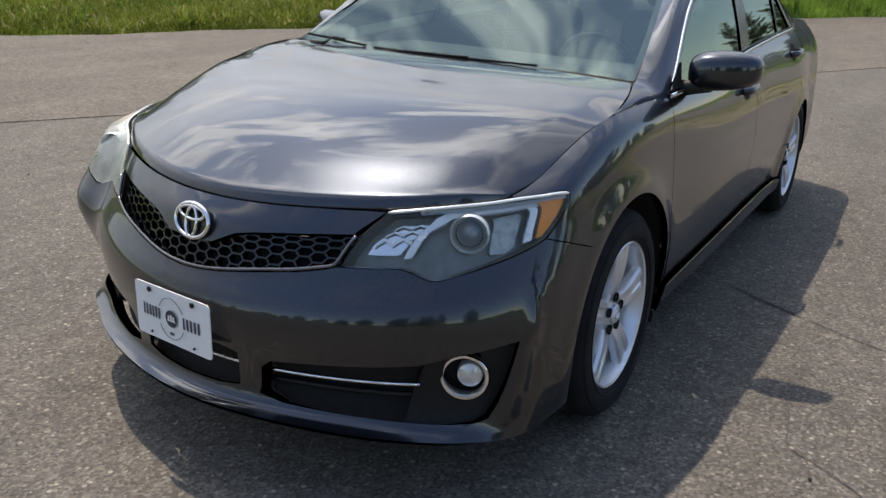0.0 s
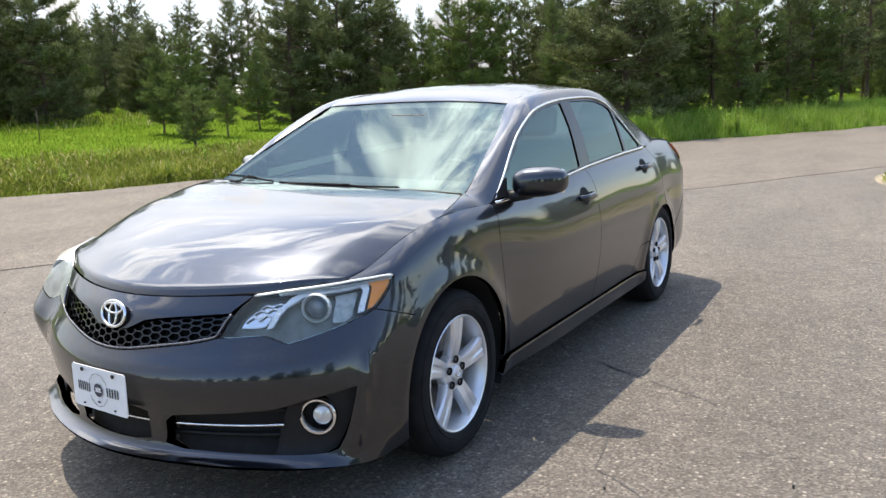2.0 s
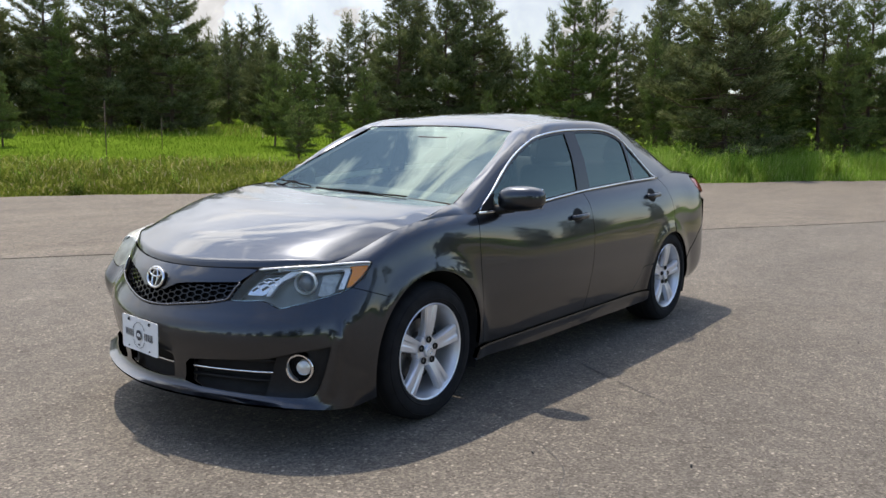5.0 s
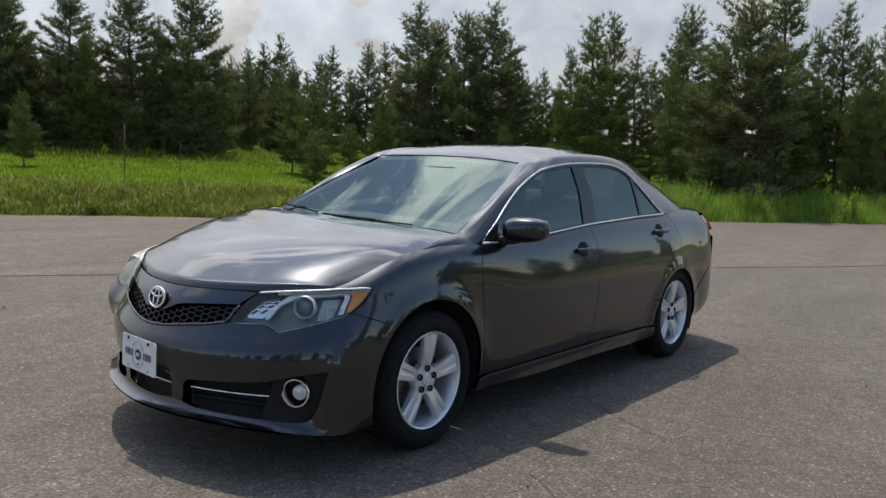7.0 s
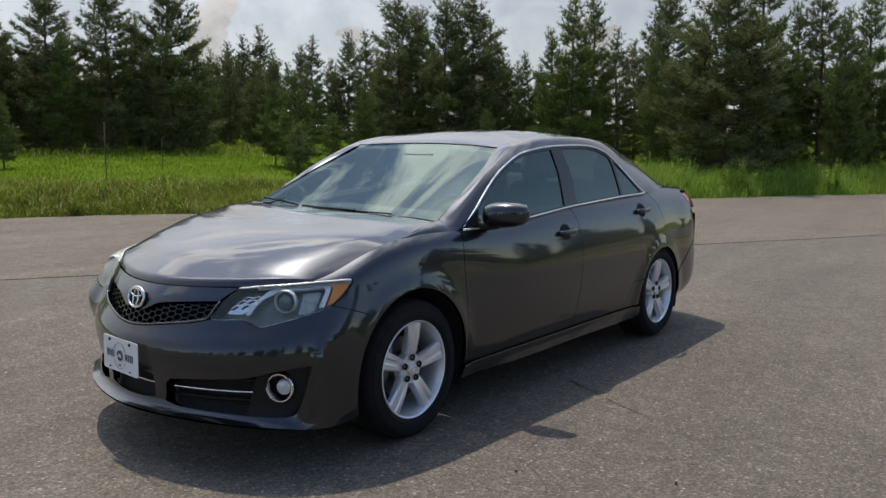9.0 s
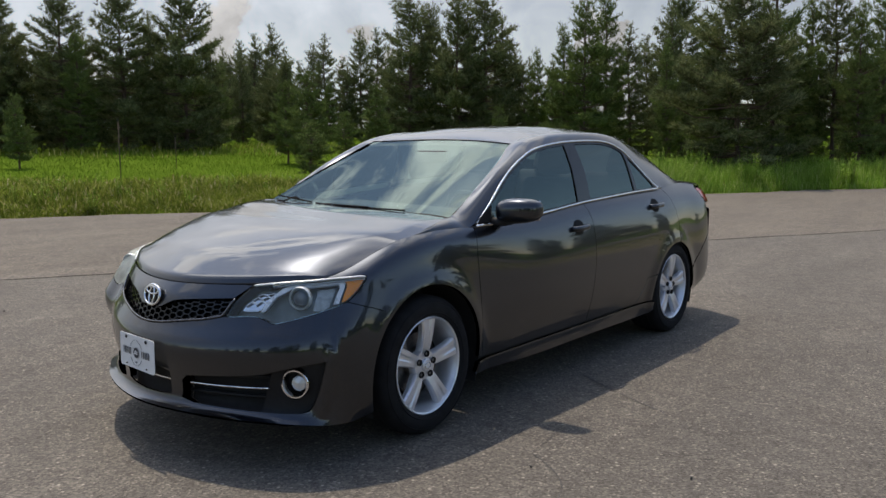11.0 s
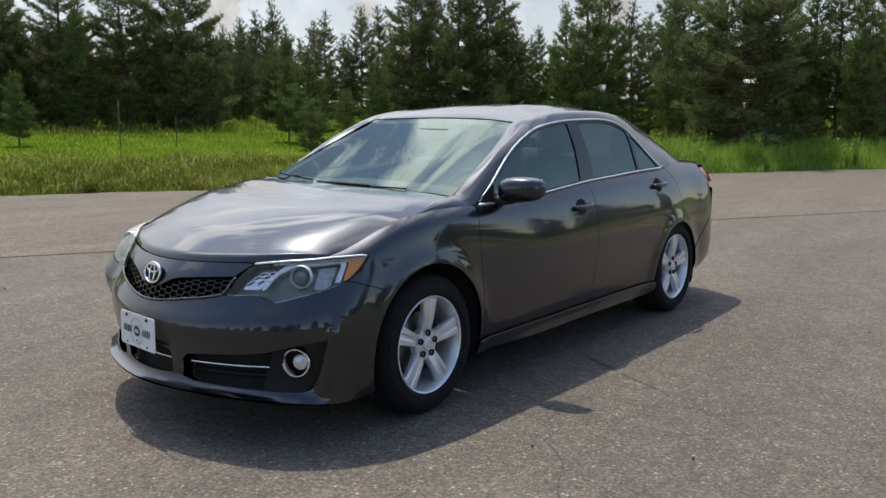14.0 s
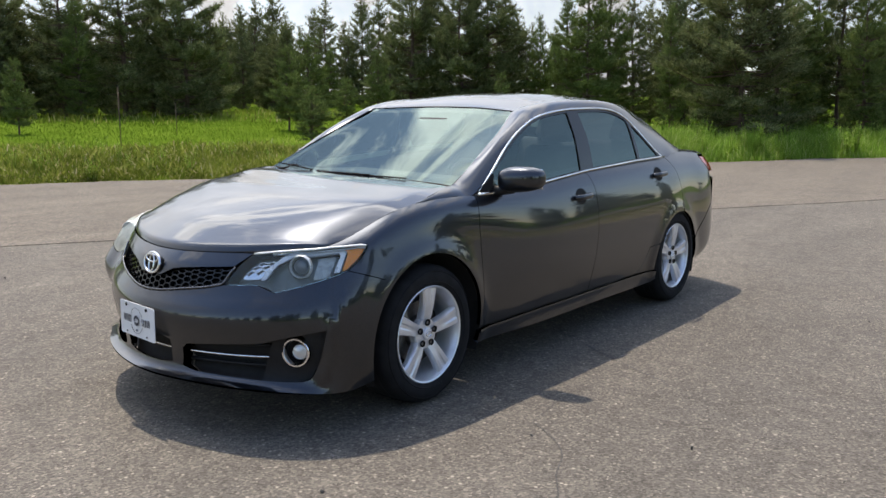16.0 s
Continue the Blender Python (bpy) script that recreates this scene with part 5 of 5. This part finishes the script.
def ribbon(name, points, width, material, label, z=.004):
    """A thin wandering strip lying on the asphalt."""
    rng = random.Random(len(points) * 7 + int(points[0][0] * 100))
    line = smooth([(*p, z) for p in points], 14 * len(points))
    bm = bmesh.new()
    rows = []
    for i, p in enumerate(line):
        d = line[min(i + 1, len(line) - 1)] - line[max(i - 1, 0)]
        side = np.array((-d[1], d[0], 0)) / (np.linalg.norm(d[:2]) + 1e-9)
        mid = p + side * rng.uniform(-.6, .6) * width * 1.6
        w = width * rng.uniform(.25, 1.0) * min(1, i / 5 + .1, (len(line) - 1 - i) / 5 + .1)
        rows.append((bm.verts.new(mid + side * w), bm.verts.new(mid - side * w)))
    for p, q in zip(rows, rows[1:]):
        bm.faces.new((p[0], p[1], q[1], q[0]))
    bmesh.ops.recalc_face_normals(bm, faces=bm.faces)
    me = bpy.data.meshes.new(name)
    bm.to_mesh(me)
    bm.free()
    me.materials.append(material)
    return tagged(new(name, me), label, "crack", "cracks in the asphalt", "structure")


ribbon("trim_crack", [(.70, 1.50), (.92, 1.38), (1.10, 1.26), (1.29, 1.15), (1.51, 1.03), (1.63, .97), (1.70, .90)], .0045, TAR, "thin dark crack running out from under the car")
ribbon("trim_crack", [(.98, 1.34), (1.15, 1.23), (1.29, 1.15)], .012, TAR, "wider broken stretch of the crack")
ribbon("trim_crack", [(1.42, .08), (1.55, 0), (1.68, -.11), (1.75, -.22), (1.80, -.34), (1.88, -.46), (1.96, -.64)], .003, TAR, "hairline crack in the open asphalt")
ribbon("trim_crack", [(1.36, .42), (1.40, .25), (1.42, .08)], .002, TAR, "faint branch of the hairline crack")
ribbon("trim_crack", [(1.2, 9.0), (2.2, 8.6), (3.4, 8.5), (5, 8.1)], .012, TAR, "dark crack crossing the lot")

# the road beside the verge was paved later than the lot, in a coarser mix
JOINT = 8.92
bm = bmesh.new()
near_side = [lot_point(s, JOINT + .05 * noise.noise((s * .7, 0, 2)) + .018 * noise.noise((s * 5, 0, 4))) for s in np.arange(-60, 26, .2)]
far_side = [lot_point(s, edge_wave(s) + .03) for s in np.arange(26, -60, -.4)]
rim = near_side + far_side
top = [bm.verts.new((*p, .006)) for p in rim]
low_ring = [bm.verts.new((*p, -.004)) for p in rim]
bm.faces.new(top)
for i in range(len(top)):
    j = (i + 1) % len(top)
    bm.faces.new((top[i], low_ring[i], low_ring[j], top[j]))
bmesh.ops.recalc_face_normals(bm, faces=bm.faces)
me = bpy.data.meshes.new("road")
bm.to_mesh(me)
bm.free()
me.materials.append(ROAD)
tagged(new("road", me), "coarse pale asphalt road between the lot and the verge", "road", kind="structure")
ribbon("trim_joint", [tuple(lot_point(s, JOINT + .05 * noise.noise((s * .7, 0, 2)) + .02)) for s in np.arange(-9, 25, .7)], .005, TAR, "dark paving joint between road and lot", .010)

# loose grit on the asphalt
rng = np.random.default_rng(31)
bm = bmesh.new()
for k in range(90):
    x, y, size = rng.uniform(-4, 6), rng.uniform(-2.2, 8), rng.uniform(.004, .011)
    if abs(x) < 1.05 and -1.1 < y < 4:
        continue
    m = pose(x, y, .004 + size * .3, rng.uniform(0, 90), rng.uniform(0, 90), rng.uniform(0, 90)) @ Matrix.Diagonal((size, size * .7, size * .5, 1))
    bmesh.ops.create_icosphere(bm, subdivisions=1, radius=1, matrix=m)
me = bpy.data.meshes.new("grit")
bm.to_mesh(me)
bm.free()
me.materials.append(TAR)
tagged(new("grit", me), "loose dark grit scattered on the asphalt", "grit", kind="stuff")


# ---- grass ----
def blade_mesh(name, rng, spots, material, flop=.8):
    """Bent blades of grass: spots are rows of x, y, z, height, half width."""
    spots = np.asarray(spots, float)
    k = len(spots)
    a, tilt, turn = rng.uniform(0, 2 * math.pi, k), rng.uniform(.05, 1.0, k) ** 1.5 * flop, rng.uniform(0, 2 * math.pi, k)
    base, h, w = spots[:, :3], spots[:, 3], spots[:, 4]
    across = np.stack([np.cos(a), np.sin(a), np.zeros(k)], 1) * w[:, None]
    out = np.stack([np.cos(turn), np.sin(turn), np.zeros(k)], 1) * (h * tilt)[:, None]
    up = np.array((0, 0, 1))[None] * h[:, None]
    v = np.stack([base - across, base + across, base + out * .35 + up * .6 + across * .7, base + out * .35 + up * .6 - across * .7, base + out + up * .95], 1).reshape(-1, 3)
    i = np.arange(k)[:, None] * 5
    quads, tris = i + np.array((0, 1, 2, 3)), i + np.array((3, 2, 4))
    me = bpy.data.meshes.new(name)
    me.vertices.add(len(v)); me.vertices.foreach_set("co", v.astype(np.float32).ravel())
    loops = np.concatenate([np.concatenate([quads, tris], 1).ravel()])
    me.loops.add(len(loops)); me.loops.foreach_set("vertex_index", loops.astype(np.int32))
    starts = (np.arange(k)[:, None] * 7 + np.array((0, 4))).ravel()
    me.polygons.add(2 * k); me.polygons.foreach_set("loop_start", starts.astype(np.int32))
    me.update(calc_edges=True)
    me.materials.append(material)
    return me


def scatter(rng, count, s0, s1, d0, d1, height, width, power=1.0, clump=.5):
    """Spots between s0 and s1 along the lot's edge and d0 to d1 past it, gathered in clumps."""
    rows = []
    while len(rows) < count:
        s, d = rng.uniform(s0, s1), d0 + (d1 - d0) * rng.uniform() ** power
        p = lot_point(s, edge_wave(s) - d)
        thick = noise.noise((p.x * .9, p.y * .9, 3.1)) * .5 + .5
        if thick < rng.uniform() * clump:
            continue
        h = height * rng.uniform(.55, 1.1) * (.65 + .7 * thick) * min(1, .35 + d * 1.2)
        rows.append((p.x, p.y, land(p.x, p.y) - .02, h, width * rng.uniform(.6, 1.3)))
    return rows


rng = np.random.default_rng(5)
leafy = np.array(scatter(rng, 60000, -16, 15, .1, 5.0, .17, .017, 1.3, .9))
thick = np.array([noise.noise((x * .8, y * .8, 7.7)) * .5 + .5 for x, y in leafy[:, :2]])
leafy[:, 2] += rng.uniform(0, 1, len(leafy)) ** 1.4 * (.08 + .42 * thick)
for name, spots, material, label, flop in (
        ("verge_grass", scatter(rng, 40000, -16, 15, 0, 5.0, .36, .0065, 1.3), VERGE, "green verge grass along the asphalt", .8),
        ("verge_weeds", leafy, VERGE, "tangled small-leaved weeds in the verge", 2.2),
        ("tall_grass", scatter(rng, 56000, 13, 48, 0, 4.5, .74, .009, 1.2), TALL_BLADES, "tall lush grass along the asphalt edge", .8),
        ("leafy_grass", scatter(rng, 16000, 12, 48, 0, 3.5, .45, .022, 1.2), TALL_BLADES, "broad leafy weeds among the tall grass", 1.2),
        ("meadow_grass", scatter(rng, 150000, -24, 50, 4.0, 38, .13, .009, 1.25, .3), MEADOW, "bright green meadow below the pines", 1.0),
        ("shade_weeds", scatter(rng, 3500, -24, 14, 20, 30, .36, .025, 1.0, .95), VERGE, "brown and olive weeds at the foot of the wood", .8),
        ("dry_stems", scatter(rng, 2600, -14, 44, .0, 7, .45, .004, 1.2), DRY, "dry straw-coloured stems among the grass", .8),
        ("wild_flowers", scatter(rng, 600, -14, 30, .2, 7, .36, .010, 1.2), FLOWER, "pale wild flowers scattered in the verge", .8)):
    tagged(new(name, blade_mesh(name, rng, spots, material, flop)), label, "grass", kind="stuff")


def weed(seed):
    """A leafy forb: stems with many small leaves, one mesh a part."""
    r = np.random.default_rng(seed)
    stems, leaves = bmesh.new(), bmesh.new()
    for k in range(9):
        a, tip = r.uniform(0, 6.28), r.uniform(.55, 1.0)
        lean_out = r.uniform(.05, .28)
        line = [(lean_out * f * math.cos(a), lean_out * f * math.sin(a), tip * f) for f in (0, .35, .7, 1)]
        tube(line, [.008, .006, .005, .003], 5, into=stems)
        for _ in range(22):
            f = r.uniform(.2, 1.0)
            c = Vector((lean_out * f * math.cos(a), lean_out * f * math.sin(a), tip * f))
            b = r.uniform(0, 6.28)
            d = Vector((math.cos(b), math.sin(b), r.uniform(-.2, .6))).normalized() * r.uniform(.05, .12)
            w = d.cross(Vector((0, 0, 1))).normalized() * .022
            vs = [leaves.verts.new(c), leaves.verts.new(c + d * .5 + w), leaves.verts.new(c + d), leaves.verts.new(c + d * .5 - w)]
            leaves.faces.new(vs)
    return stems, leaves


weeds = []
for k in range(3):
    stems, leaves = weed(k)
    w_ob = thing("weed", "leafy green weed standing in the verge", "weed", "weeds along the verge")
    tagged(part("stem", stems, TALL_BLADES, w_ob), kind="stuff")
    tagged(part("foliage", leaves, TALL_BLADES, w_ob), kind="stuff")
    weeds.append(w_ob)
r = random.Random(12)
for k in range(150):
    s = r.uniform(-11, 22) if k < 80 else r.uniform(13, 42)
    d = r.uniform(.1, 3.5)
    p = lot_point(s, edge_wave(s) - d)
    size = r.uniform(.45, .8) if s < 14 else r.uniform(.7, 1.15)
    m = pose(p.x, p.y, land(p.x, p.y) - .03, 0, 0, r.uniform(0, 360)) @ Matrix.Scale(size, 4)
    if k < 3:
        weeds[k].matrix_basis = m
    else:
        copy_thing(weeds[k % 3], m).matrix_basis = m

# island of dry grass in the lot
island = [(5.6 + (3.85 + .2 * math.sin(3 * a)) * math.cos(a), 10.9 + (3.5 + .25 * math.sin(2 * a + 1)) * math.sin(a)) for a in np.linspace(0, 2 * math.pi, 60, endpoint=False)]
bm = bmesh.new()
ring = [bm.verts.new((x, y, .004)) for x, y in island]
inner_ring = [bm.verts.new((5.6 + (x - 5.6) * .85, 10.9 + (y - 10.9) * .85, .07)) for x, y in island]
hill = bm.verts.new((5.6, 10.9, .14))
for i in range(60):
    j = (i + 1) % 60
    bm.faces.new((ring[i], ring[j], inner_ring[j], inner_ring[i])).smooth = True
    bm.faces.new((inner_ring[i], inner_ring[j], hill)).smooth = True
me = bpy.data.meshes.new("ground_island")
bm.to_mesh(me)
bm.free()
me.materials.append(DIRT)
tagged(new("ground_island", me), "low island of bare earth and short grass", "ground", kind="structure")
spots = []
while len(spots) < 7000:
    a, q = rng.uniform(0, 2 * math.pi), rng.uniform() ** .5 * .98
    x, y = 5.6 + 3.85 * q * math.cos(a), 10.9 + 3.5 * q * math.sin(a)
    spots.append((x, y, .03 + .1 * (1 - q), rng.uniform(.03, .13), .008))
tagged(new("island_grass", blade_mesh("island_grass", rng, spots, VERGE, 1.2)), "short patchy grass on the island", "grass", kind="stuff")


# ---- pines ----
def pine_meshes(seed, height, spread, low_limb, needle_count, tuft, shape=1.0):
    """Trunk with whorls of limbs and side twigs, and a crown of needle tufts at their ends."""
    r = np.random.default_rng(seed)
    wood = bmesh.new()
    sway = [(r.normal(0, .010) * height, r.normal(0, .010) * height) for _ in range(6)]
    axis_at = lambda f: (np.interp(f, np.linspace(0, 1, 6), [0] + [p[0] for p in sway[1:]]), np.interp(f, np.linspace(0, 1, 6), [0] + [p[1] for p in sway[1:]]))
    tube([(*axis_at(f), height * f - .3 * (f == 0)) for f in np.linspace(0, .99, 9)], [height * .014 * (1 - f) ** .8 + .010 for f in np.linspace(0, .99, 9)], 8, into=wood)

    tufts = []
    add_tuft = lambda c, d, size: tufts.append((*c, *d, size))

    z = low_limb * height
    while z < height * .975:
        f = (z / height - low_limb) / (1 - low_limb)
        width = spread * r.uniform(.72, 1.12) * ((1 - f) ** .66 * (.62 + .38 * min(1, f * 4))) * shape + .06
        ax = axis_at(z / height)
        turn = r.uniform(0, 6.28)
        many_limbs = r.integers(5, 8)
        for k in range(many_limbs):
            a = turn + 2 * math.pi * k / many_limbs + r.normal(0, .25)
            length = width * r.uniform(.55, 1.15)
            lift = r.uniform(-.12, .16) + .75 * f ** 1.3
            start = np.array((*ax, z + r.uniform(-.02, .02) * height))
            tip = start + np.array((length * math.cos(a), length * math.sin(a), length * lift + .10 * length))
            mid = (start + tip) / 2 + np.array((0, 0, -.14 * length))
            if length > .3:
                tube([start, mid, tip], [.008 + .014 * length, .006 + .007 * length, .004], 5, into=wood, caps=False)
            way = (tip - start) / np.linalg.norm(tip - start)
            across = np.cross(way, (0, 0, 1))
            across /= np.linalg.norm(across) + 1e-9
            many = max(2, int(length / (tuft * .50)))
            for q in np.linspace(.42 if f < .75 else .15, 1.0, many):
                c = start * (1 - q) ** 2 + 2 * q * (1 - q) * mid + q * q * tip
                up = np.array((0, 0, .55)) + r.normal(0, .22, 3)
                add_tuft(c + r.normal(0, tuft * .12, 3), way + up, tuft * r.uniform(.8, 1.2))
                if q < .97 and length > .5:
                    for sgn in (-1, 1):
                        twig = r.uniform(.18, .42) * length * (1.12 - q)
                        for step in np.arange(tuft * .35, twig + tuft * .2, tuft * .55):
                            spot = c + (across * sgn + way * .55) * step + np.array((0, 0, .12 * step)) + r.normal(0, tuft * .12, 3)
                            add_tuft(spot, across * sgn + way * .6 + up, tuft * r.uniform(.75, 1.1))
        z += height * r.uniform(.030, .052)
    add_tuft(np.array((*axis_at(.99), height * .96)), np.array((0, 0, 1.0)), tuft)
    add_tuft(np.array((*axis_at(.99), height * .985)), np.array((0, 0, 1.0)), tuft * .8)
    tufts = np.repeat(np.array(tufts), needle_count, 0)
    k = len(tufts)
    unit = lambda a: a / (np.linalg.norm(a, axis=1)[:, None] + 1e-9)
    c, d, size = tufts[:, :3], unit(tufts[:, 3:6]), tufts[:, 6:]
    w = unit(d * r.uniform(.5, 1.2, (k, 1)) + r.normal(0, .42, (k, 3))) * size * r.uniform(.6, 1.1, (k, 1))
    side_way = unit(np.cross(w, r.normal(0, 1, (k, 3)))) * size * .055
    verts = np.stack([c - side_way, c + side_way, c + w], 1).reshape(-1, 3)
    faces = np.arange(3 * k).reshape(-1, 3)
    return wood, verts, faces


KINDS = {}
for kind, seed, height, spread, low_limb, needles, tuft, shape, leaf in (
        ("tall", 1, 10, 3.0, .03, 11, .36, 1.0, NEEDLES), ("broad", 2, 10, 3.4, .03, 11, .38, 1.1, NEEDLES), ("slim", 3, 10, 2.1, .04, 11, .33, 1.0, NEEDLES),
        ("light", 4, 10, 2.6, .05, 11, .36, 1.0, NEEDLES_LIGHT), ("open", 5, 10, 2.2, .24, 9, .36, 1.0, NEEDLES), ("young", 6, 4, 1.3, .16, 11, .24, 1.0, NEEDLES_LIGHT), ("sapling", 7, 3, .75, .25, 9, .20, 1.0, NEEDLES_LIGHT)):
    wood, v, f = pine_meshes(seed, height, spread, low_limb, needles, tuft, shape)
    KINDS[kind] = (wood, v, f, leaf, height)
LABELS = {"tall": "tall dark green pine at the wood's edge", "broad": "broad dense dark pine with low limbs", "slim": "slim dark green pine in the wood", "light": "sunlit yellow-green pine behind the meadow",
          "open": "open-crowned pine with a bare lower trunk", "young": "young bushy pine in the meadow", "sapling": "thin pine sapling in the grass"}
MADE = {}


def plant(kind, x, y, height, turn, wide=1.0):
    base_height = KINDS[kind][4]
    k = height / base_height
    m = pose(x, y, land(x, y) - .05, 0, 0, turn) @ Matrix.Diagonal((k * wide, k * wide, k, 1))
    if kind not in MADE:
        wood, v, f, leaf, _ = KINDS[kind]
        tree = thing("pine_tree", LABELS[kind], "tree", "pines behind the meadow")
        part("trunk", wood, BARK, tree)
        part("crown", raw_mesh("crown", v, f, leaf, smoothed=False), leaf, tree)
        MADE[kind] = tree
        tree.matrix_basis = m
        return tree
    tree = copy_thing(MADE[kind], m)
    tree.matrix_basis = m
    return tree


# places of the pines: x, y, height of the tip, kind, width
LEFT_WOOD = [(-39.1, 17.2, 7.0, "slim", 1), (-37.4, 18.3, 9.6, "tall", 1.05), (-35.3, 18.0, 6.8, "light", .9), (-35.2, 20.2, 9.8, "tall", 1.05), (-36.2, 22.4, 8.4, "slim", 1), (-33.7, 22.6, 9.8, "broad", .95),
             (-34.5, 24.8, 6.6, "slim", 1), (-38.7, 15.6, 8.8, "broad", 1), (-38.2, 14.1, 9.6, "tall", 1.1), (-37.8, 12.5, 8.6, "broad", 1), (-40.2, 11.8, 9.2, "tall", 1), (-40.5, 16.6, 10.2, "open", 1), (-41.0, 13.6, 9.8, "tall", 1)]
FAR_ROW = [(-54.0, 40.5, 9.4, "slim", .8), (-48.5, 37.9, 9.2, "tall", .75), (-46.3, 37.4, 9.6, "slim", .9), (-47.1, 39.6, 10.6, "slim", .9), (-43.4, 37.7, 8.4, "slim", .8), (-43.5, 40.6, 8.8, "tall", .75), (-40.0, 38.5, 9.1, "slim", 1),
           (-43.3, 43.6, 8.2, "slim", 1), (-38.3, 40.2, 9.3, "tall", .8), (-38.9, 42.4, 9.8, "slim", .9), (-36.9, 41.5, 8.1, "slim", .9), (-45.7, 41.1, 7.9, "slim", 1), (-44.2, 33.6, 7.5, "tall", .7)]
YOUNG = [(-21.5, 18.7, 3.8, "young", .8), (-20.2, 18.6, 4.0, "young", 1), (-18.6, 18.9, 2.6, "sapling", 1), (-19.8, 21.9, 3.7, "young", .8), (-26.5, 10.9, 3.2, "young", .85), (-12.6, 20.0, 2.6, "young", .7), (-14.3, 13.3, 2.1, "sapling", 1.2)]
MIDDLE_WOOD = [(-21.4, 25.8, 8.2, "tall", 1), (-22.0, 27.9, 7.9, "broad", .8), (-19.2, 26.4, 7.8, "broad", .85), (-18.8, 27.8, 8.3, "tall", 1.1), (-19.3, 29.9, 7.3, "slim", 1), (-20.0, 31.9, 6.2, "slim", .9), (-13.2, 26.7, 7.2, "light", .95),
               (-14.4, 27.1, 6.1, "light", .75), (-13.4, 28.8, 7.6, "light", .8), (-16.4, 28.3, 5.4, "light", .7), (-18.5, 30.5, 5.2, "slim", .9), (-14.3, 32.9, 6.8, "slim", 1), (-15.3, 36.8, 6.8, "slim", 1), (-11.5, 30.9, 7.0, "open", .8), (-13.1, 35.7, 9.0, "tall", 1), (-9.6, 26.3, 5.1, "light", .6)]
RIGHT_WOOD = [(-6.1, 23.9, 6.9, "broad", 1.1), (-5.9, 26.6, 8.1, "light", 1.0), (-7.4, 25.0, 5.7, "light", .75), (-5.4, 28.8, 6.4, "light", .8), (-4.6, 29.0, 7.3, "open", .9), (-3.4, 27.3, 5.9, "light", .75), (-3.3, 30.4, 7.0, "light", .9), (-2.4, 31.5, 6.2, "open", .9),
              (-1.7, 32.7, 7.3, "light", .9), (-.8, 33.8, 6.6, "open", .9), (-.1, 36.9, 7.6, "open", .9), (.9, 38.9, 6.9, "light", .9), (1.9, 42.0, 7.9, "tall", .9), (3.1, 47.0, 8.2, "light", .9), (4.8, 52.0, 8.7, "tall", .9), (7.0, 56.9, 9.2, "broad", 1)]
r = random.Random(4)
for wood_list in (LEFT_WOOD, FAR_ROW, YOUNG, MIDDLE_WOOD, RIGHT_WOOD):
    for x, y, tip, kind, wide in wood_list:
        plant(kind, x, y, tip - land(x, y), r.uniform(0, 360), wide)
# the wood goes on behind
for k in range(165):
    s, d = r.uniform(-22, 75), r.uniform(20, 52)
    if k >= 105:
        s, d = r.uniform(-24, 16), r.uniform(30, 60)
    elif s < 6:
        d = r.uniform(31, 50)
    elif s > 22:
        d = r.uniform(7, 36)
    p = lot_point(s, -d)
    far = (p - Vector((3.4, -3.0))).length
    tip = 1.4 + far * r.uniform(.07, .105)
    plant(r.choice(("tall", "light", "broad", "open", "light", "slim")), p.x, p.y, max(3.5, tip - land(p.x, p.y)), r.uniform(0, 360), r.uniform(.75, 1.1))
# pines across the lot and behind, which the bodywork mirrors
for k in range(45):
    s = r.uniform(-58, 60)
    p = lot_point(s, 31 + r.uniform(3.5, 16)) if k % 3 else lot_point(-92 - r.uniform(0, 25), r.uniform(-20, 70))
    plant(r.choice(("tall", "slim", "broad", "light")), p.x, p.y, r.uniform(7, 11.5), r.uniform(0, 360), r.uniform(.8, 1.1))
for k in range(28):
    p = lot_point(r.uniform(35, 54), r.uniform(8.5, 12.5)) if k < 11 else lot_point(r.uniform(27.5, 46), r.uniform(12.5, 31))
    plant(r.choice(("tall", "slim", "broad", "light")), p.x, p.y, r.uniform(3.2, 5.8), r.uniform(0, 360), r.uniform(.8, 1.1))
end_grass = [(lot_point(s, d).x, lot_point(s, d).y, -.06, rng.uniform(.3, .7), .05) for s, d in zip(rng.uniform(29, 75, 7000), rng.uniform(12, 34, 7000))]
tagged(new("end_grass", blade_mesh("end_grass", rng, end_grass, BLADES)), "rough green grass at the end of the lot", "grass", kind="stuff")
spots = [(lot_point(s, d).x, lot_point(s, d).y, land(*lot_point(s, d)) - .02, rng.uniform(.3, .7), .05) for s, d in zip(rng.uniform(-60, 70, 9000), rng.uniform(31.2, 45, 9000))]
tagged(new("far_grass", blade_mesh("far_grass", rng, spots, BLADES)), "rough green grass across the lot", "grass", kind="stuff")

# marker stakes in the meadow
for x, y, z0, z1 in ((-17.28, 9.24, .45, 2.09), (-22.32, 14.35, .55, 1.75)):
    stake = thing("stake", "thin dark metal stake standing in the meadow", "stake", "stakes in the meadow")
    base = land(x, y)
    part("post", tube([(x, y, base - .1), (x + .01, y, (base + z1) / 2), (x, y + .01, z1)], .014, 6), BARK, stake)
    part("tip", box((x - .018, y - .018, z1 - .02), (x + .018, y + .018, z1 + .02), .004), RUBBER, stake)
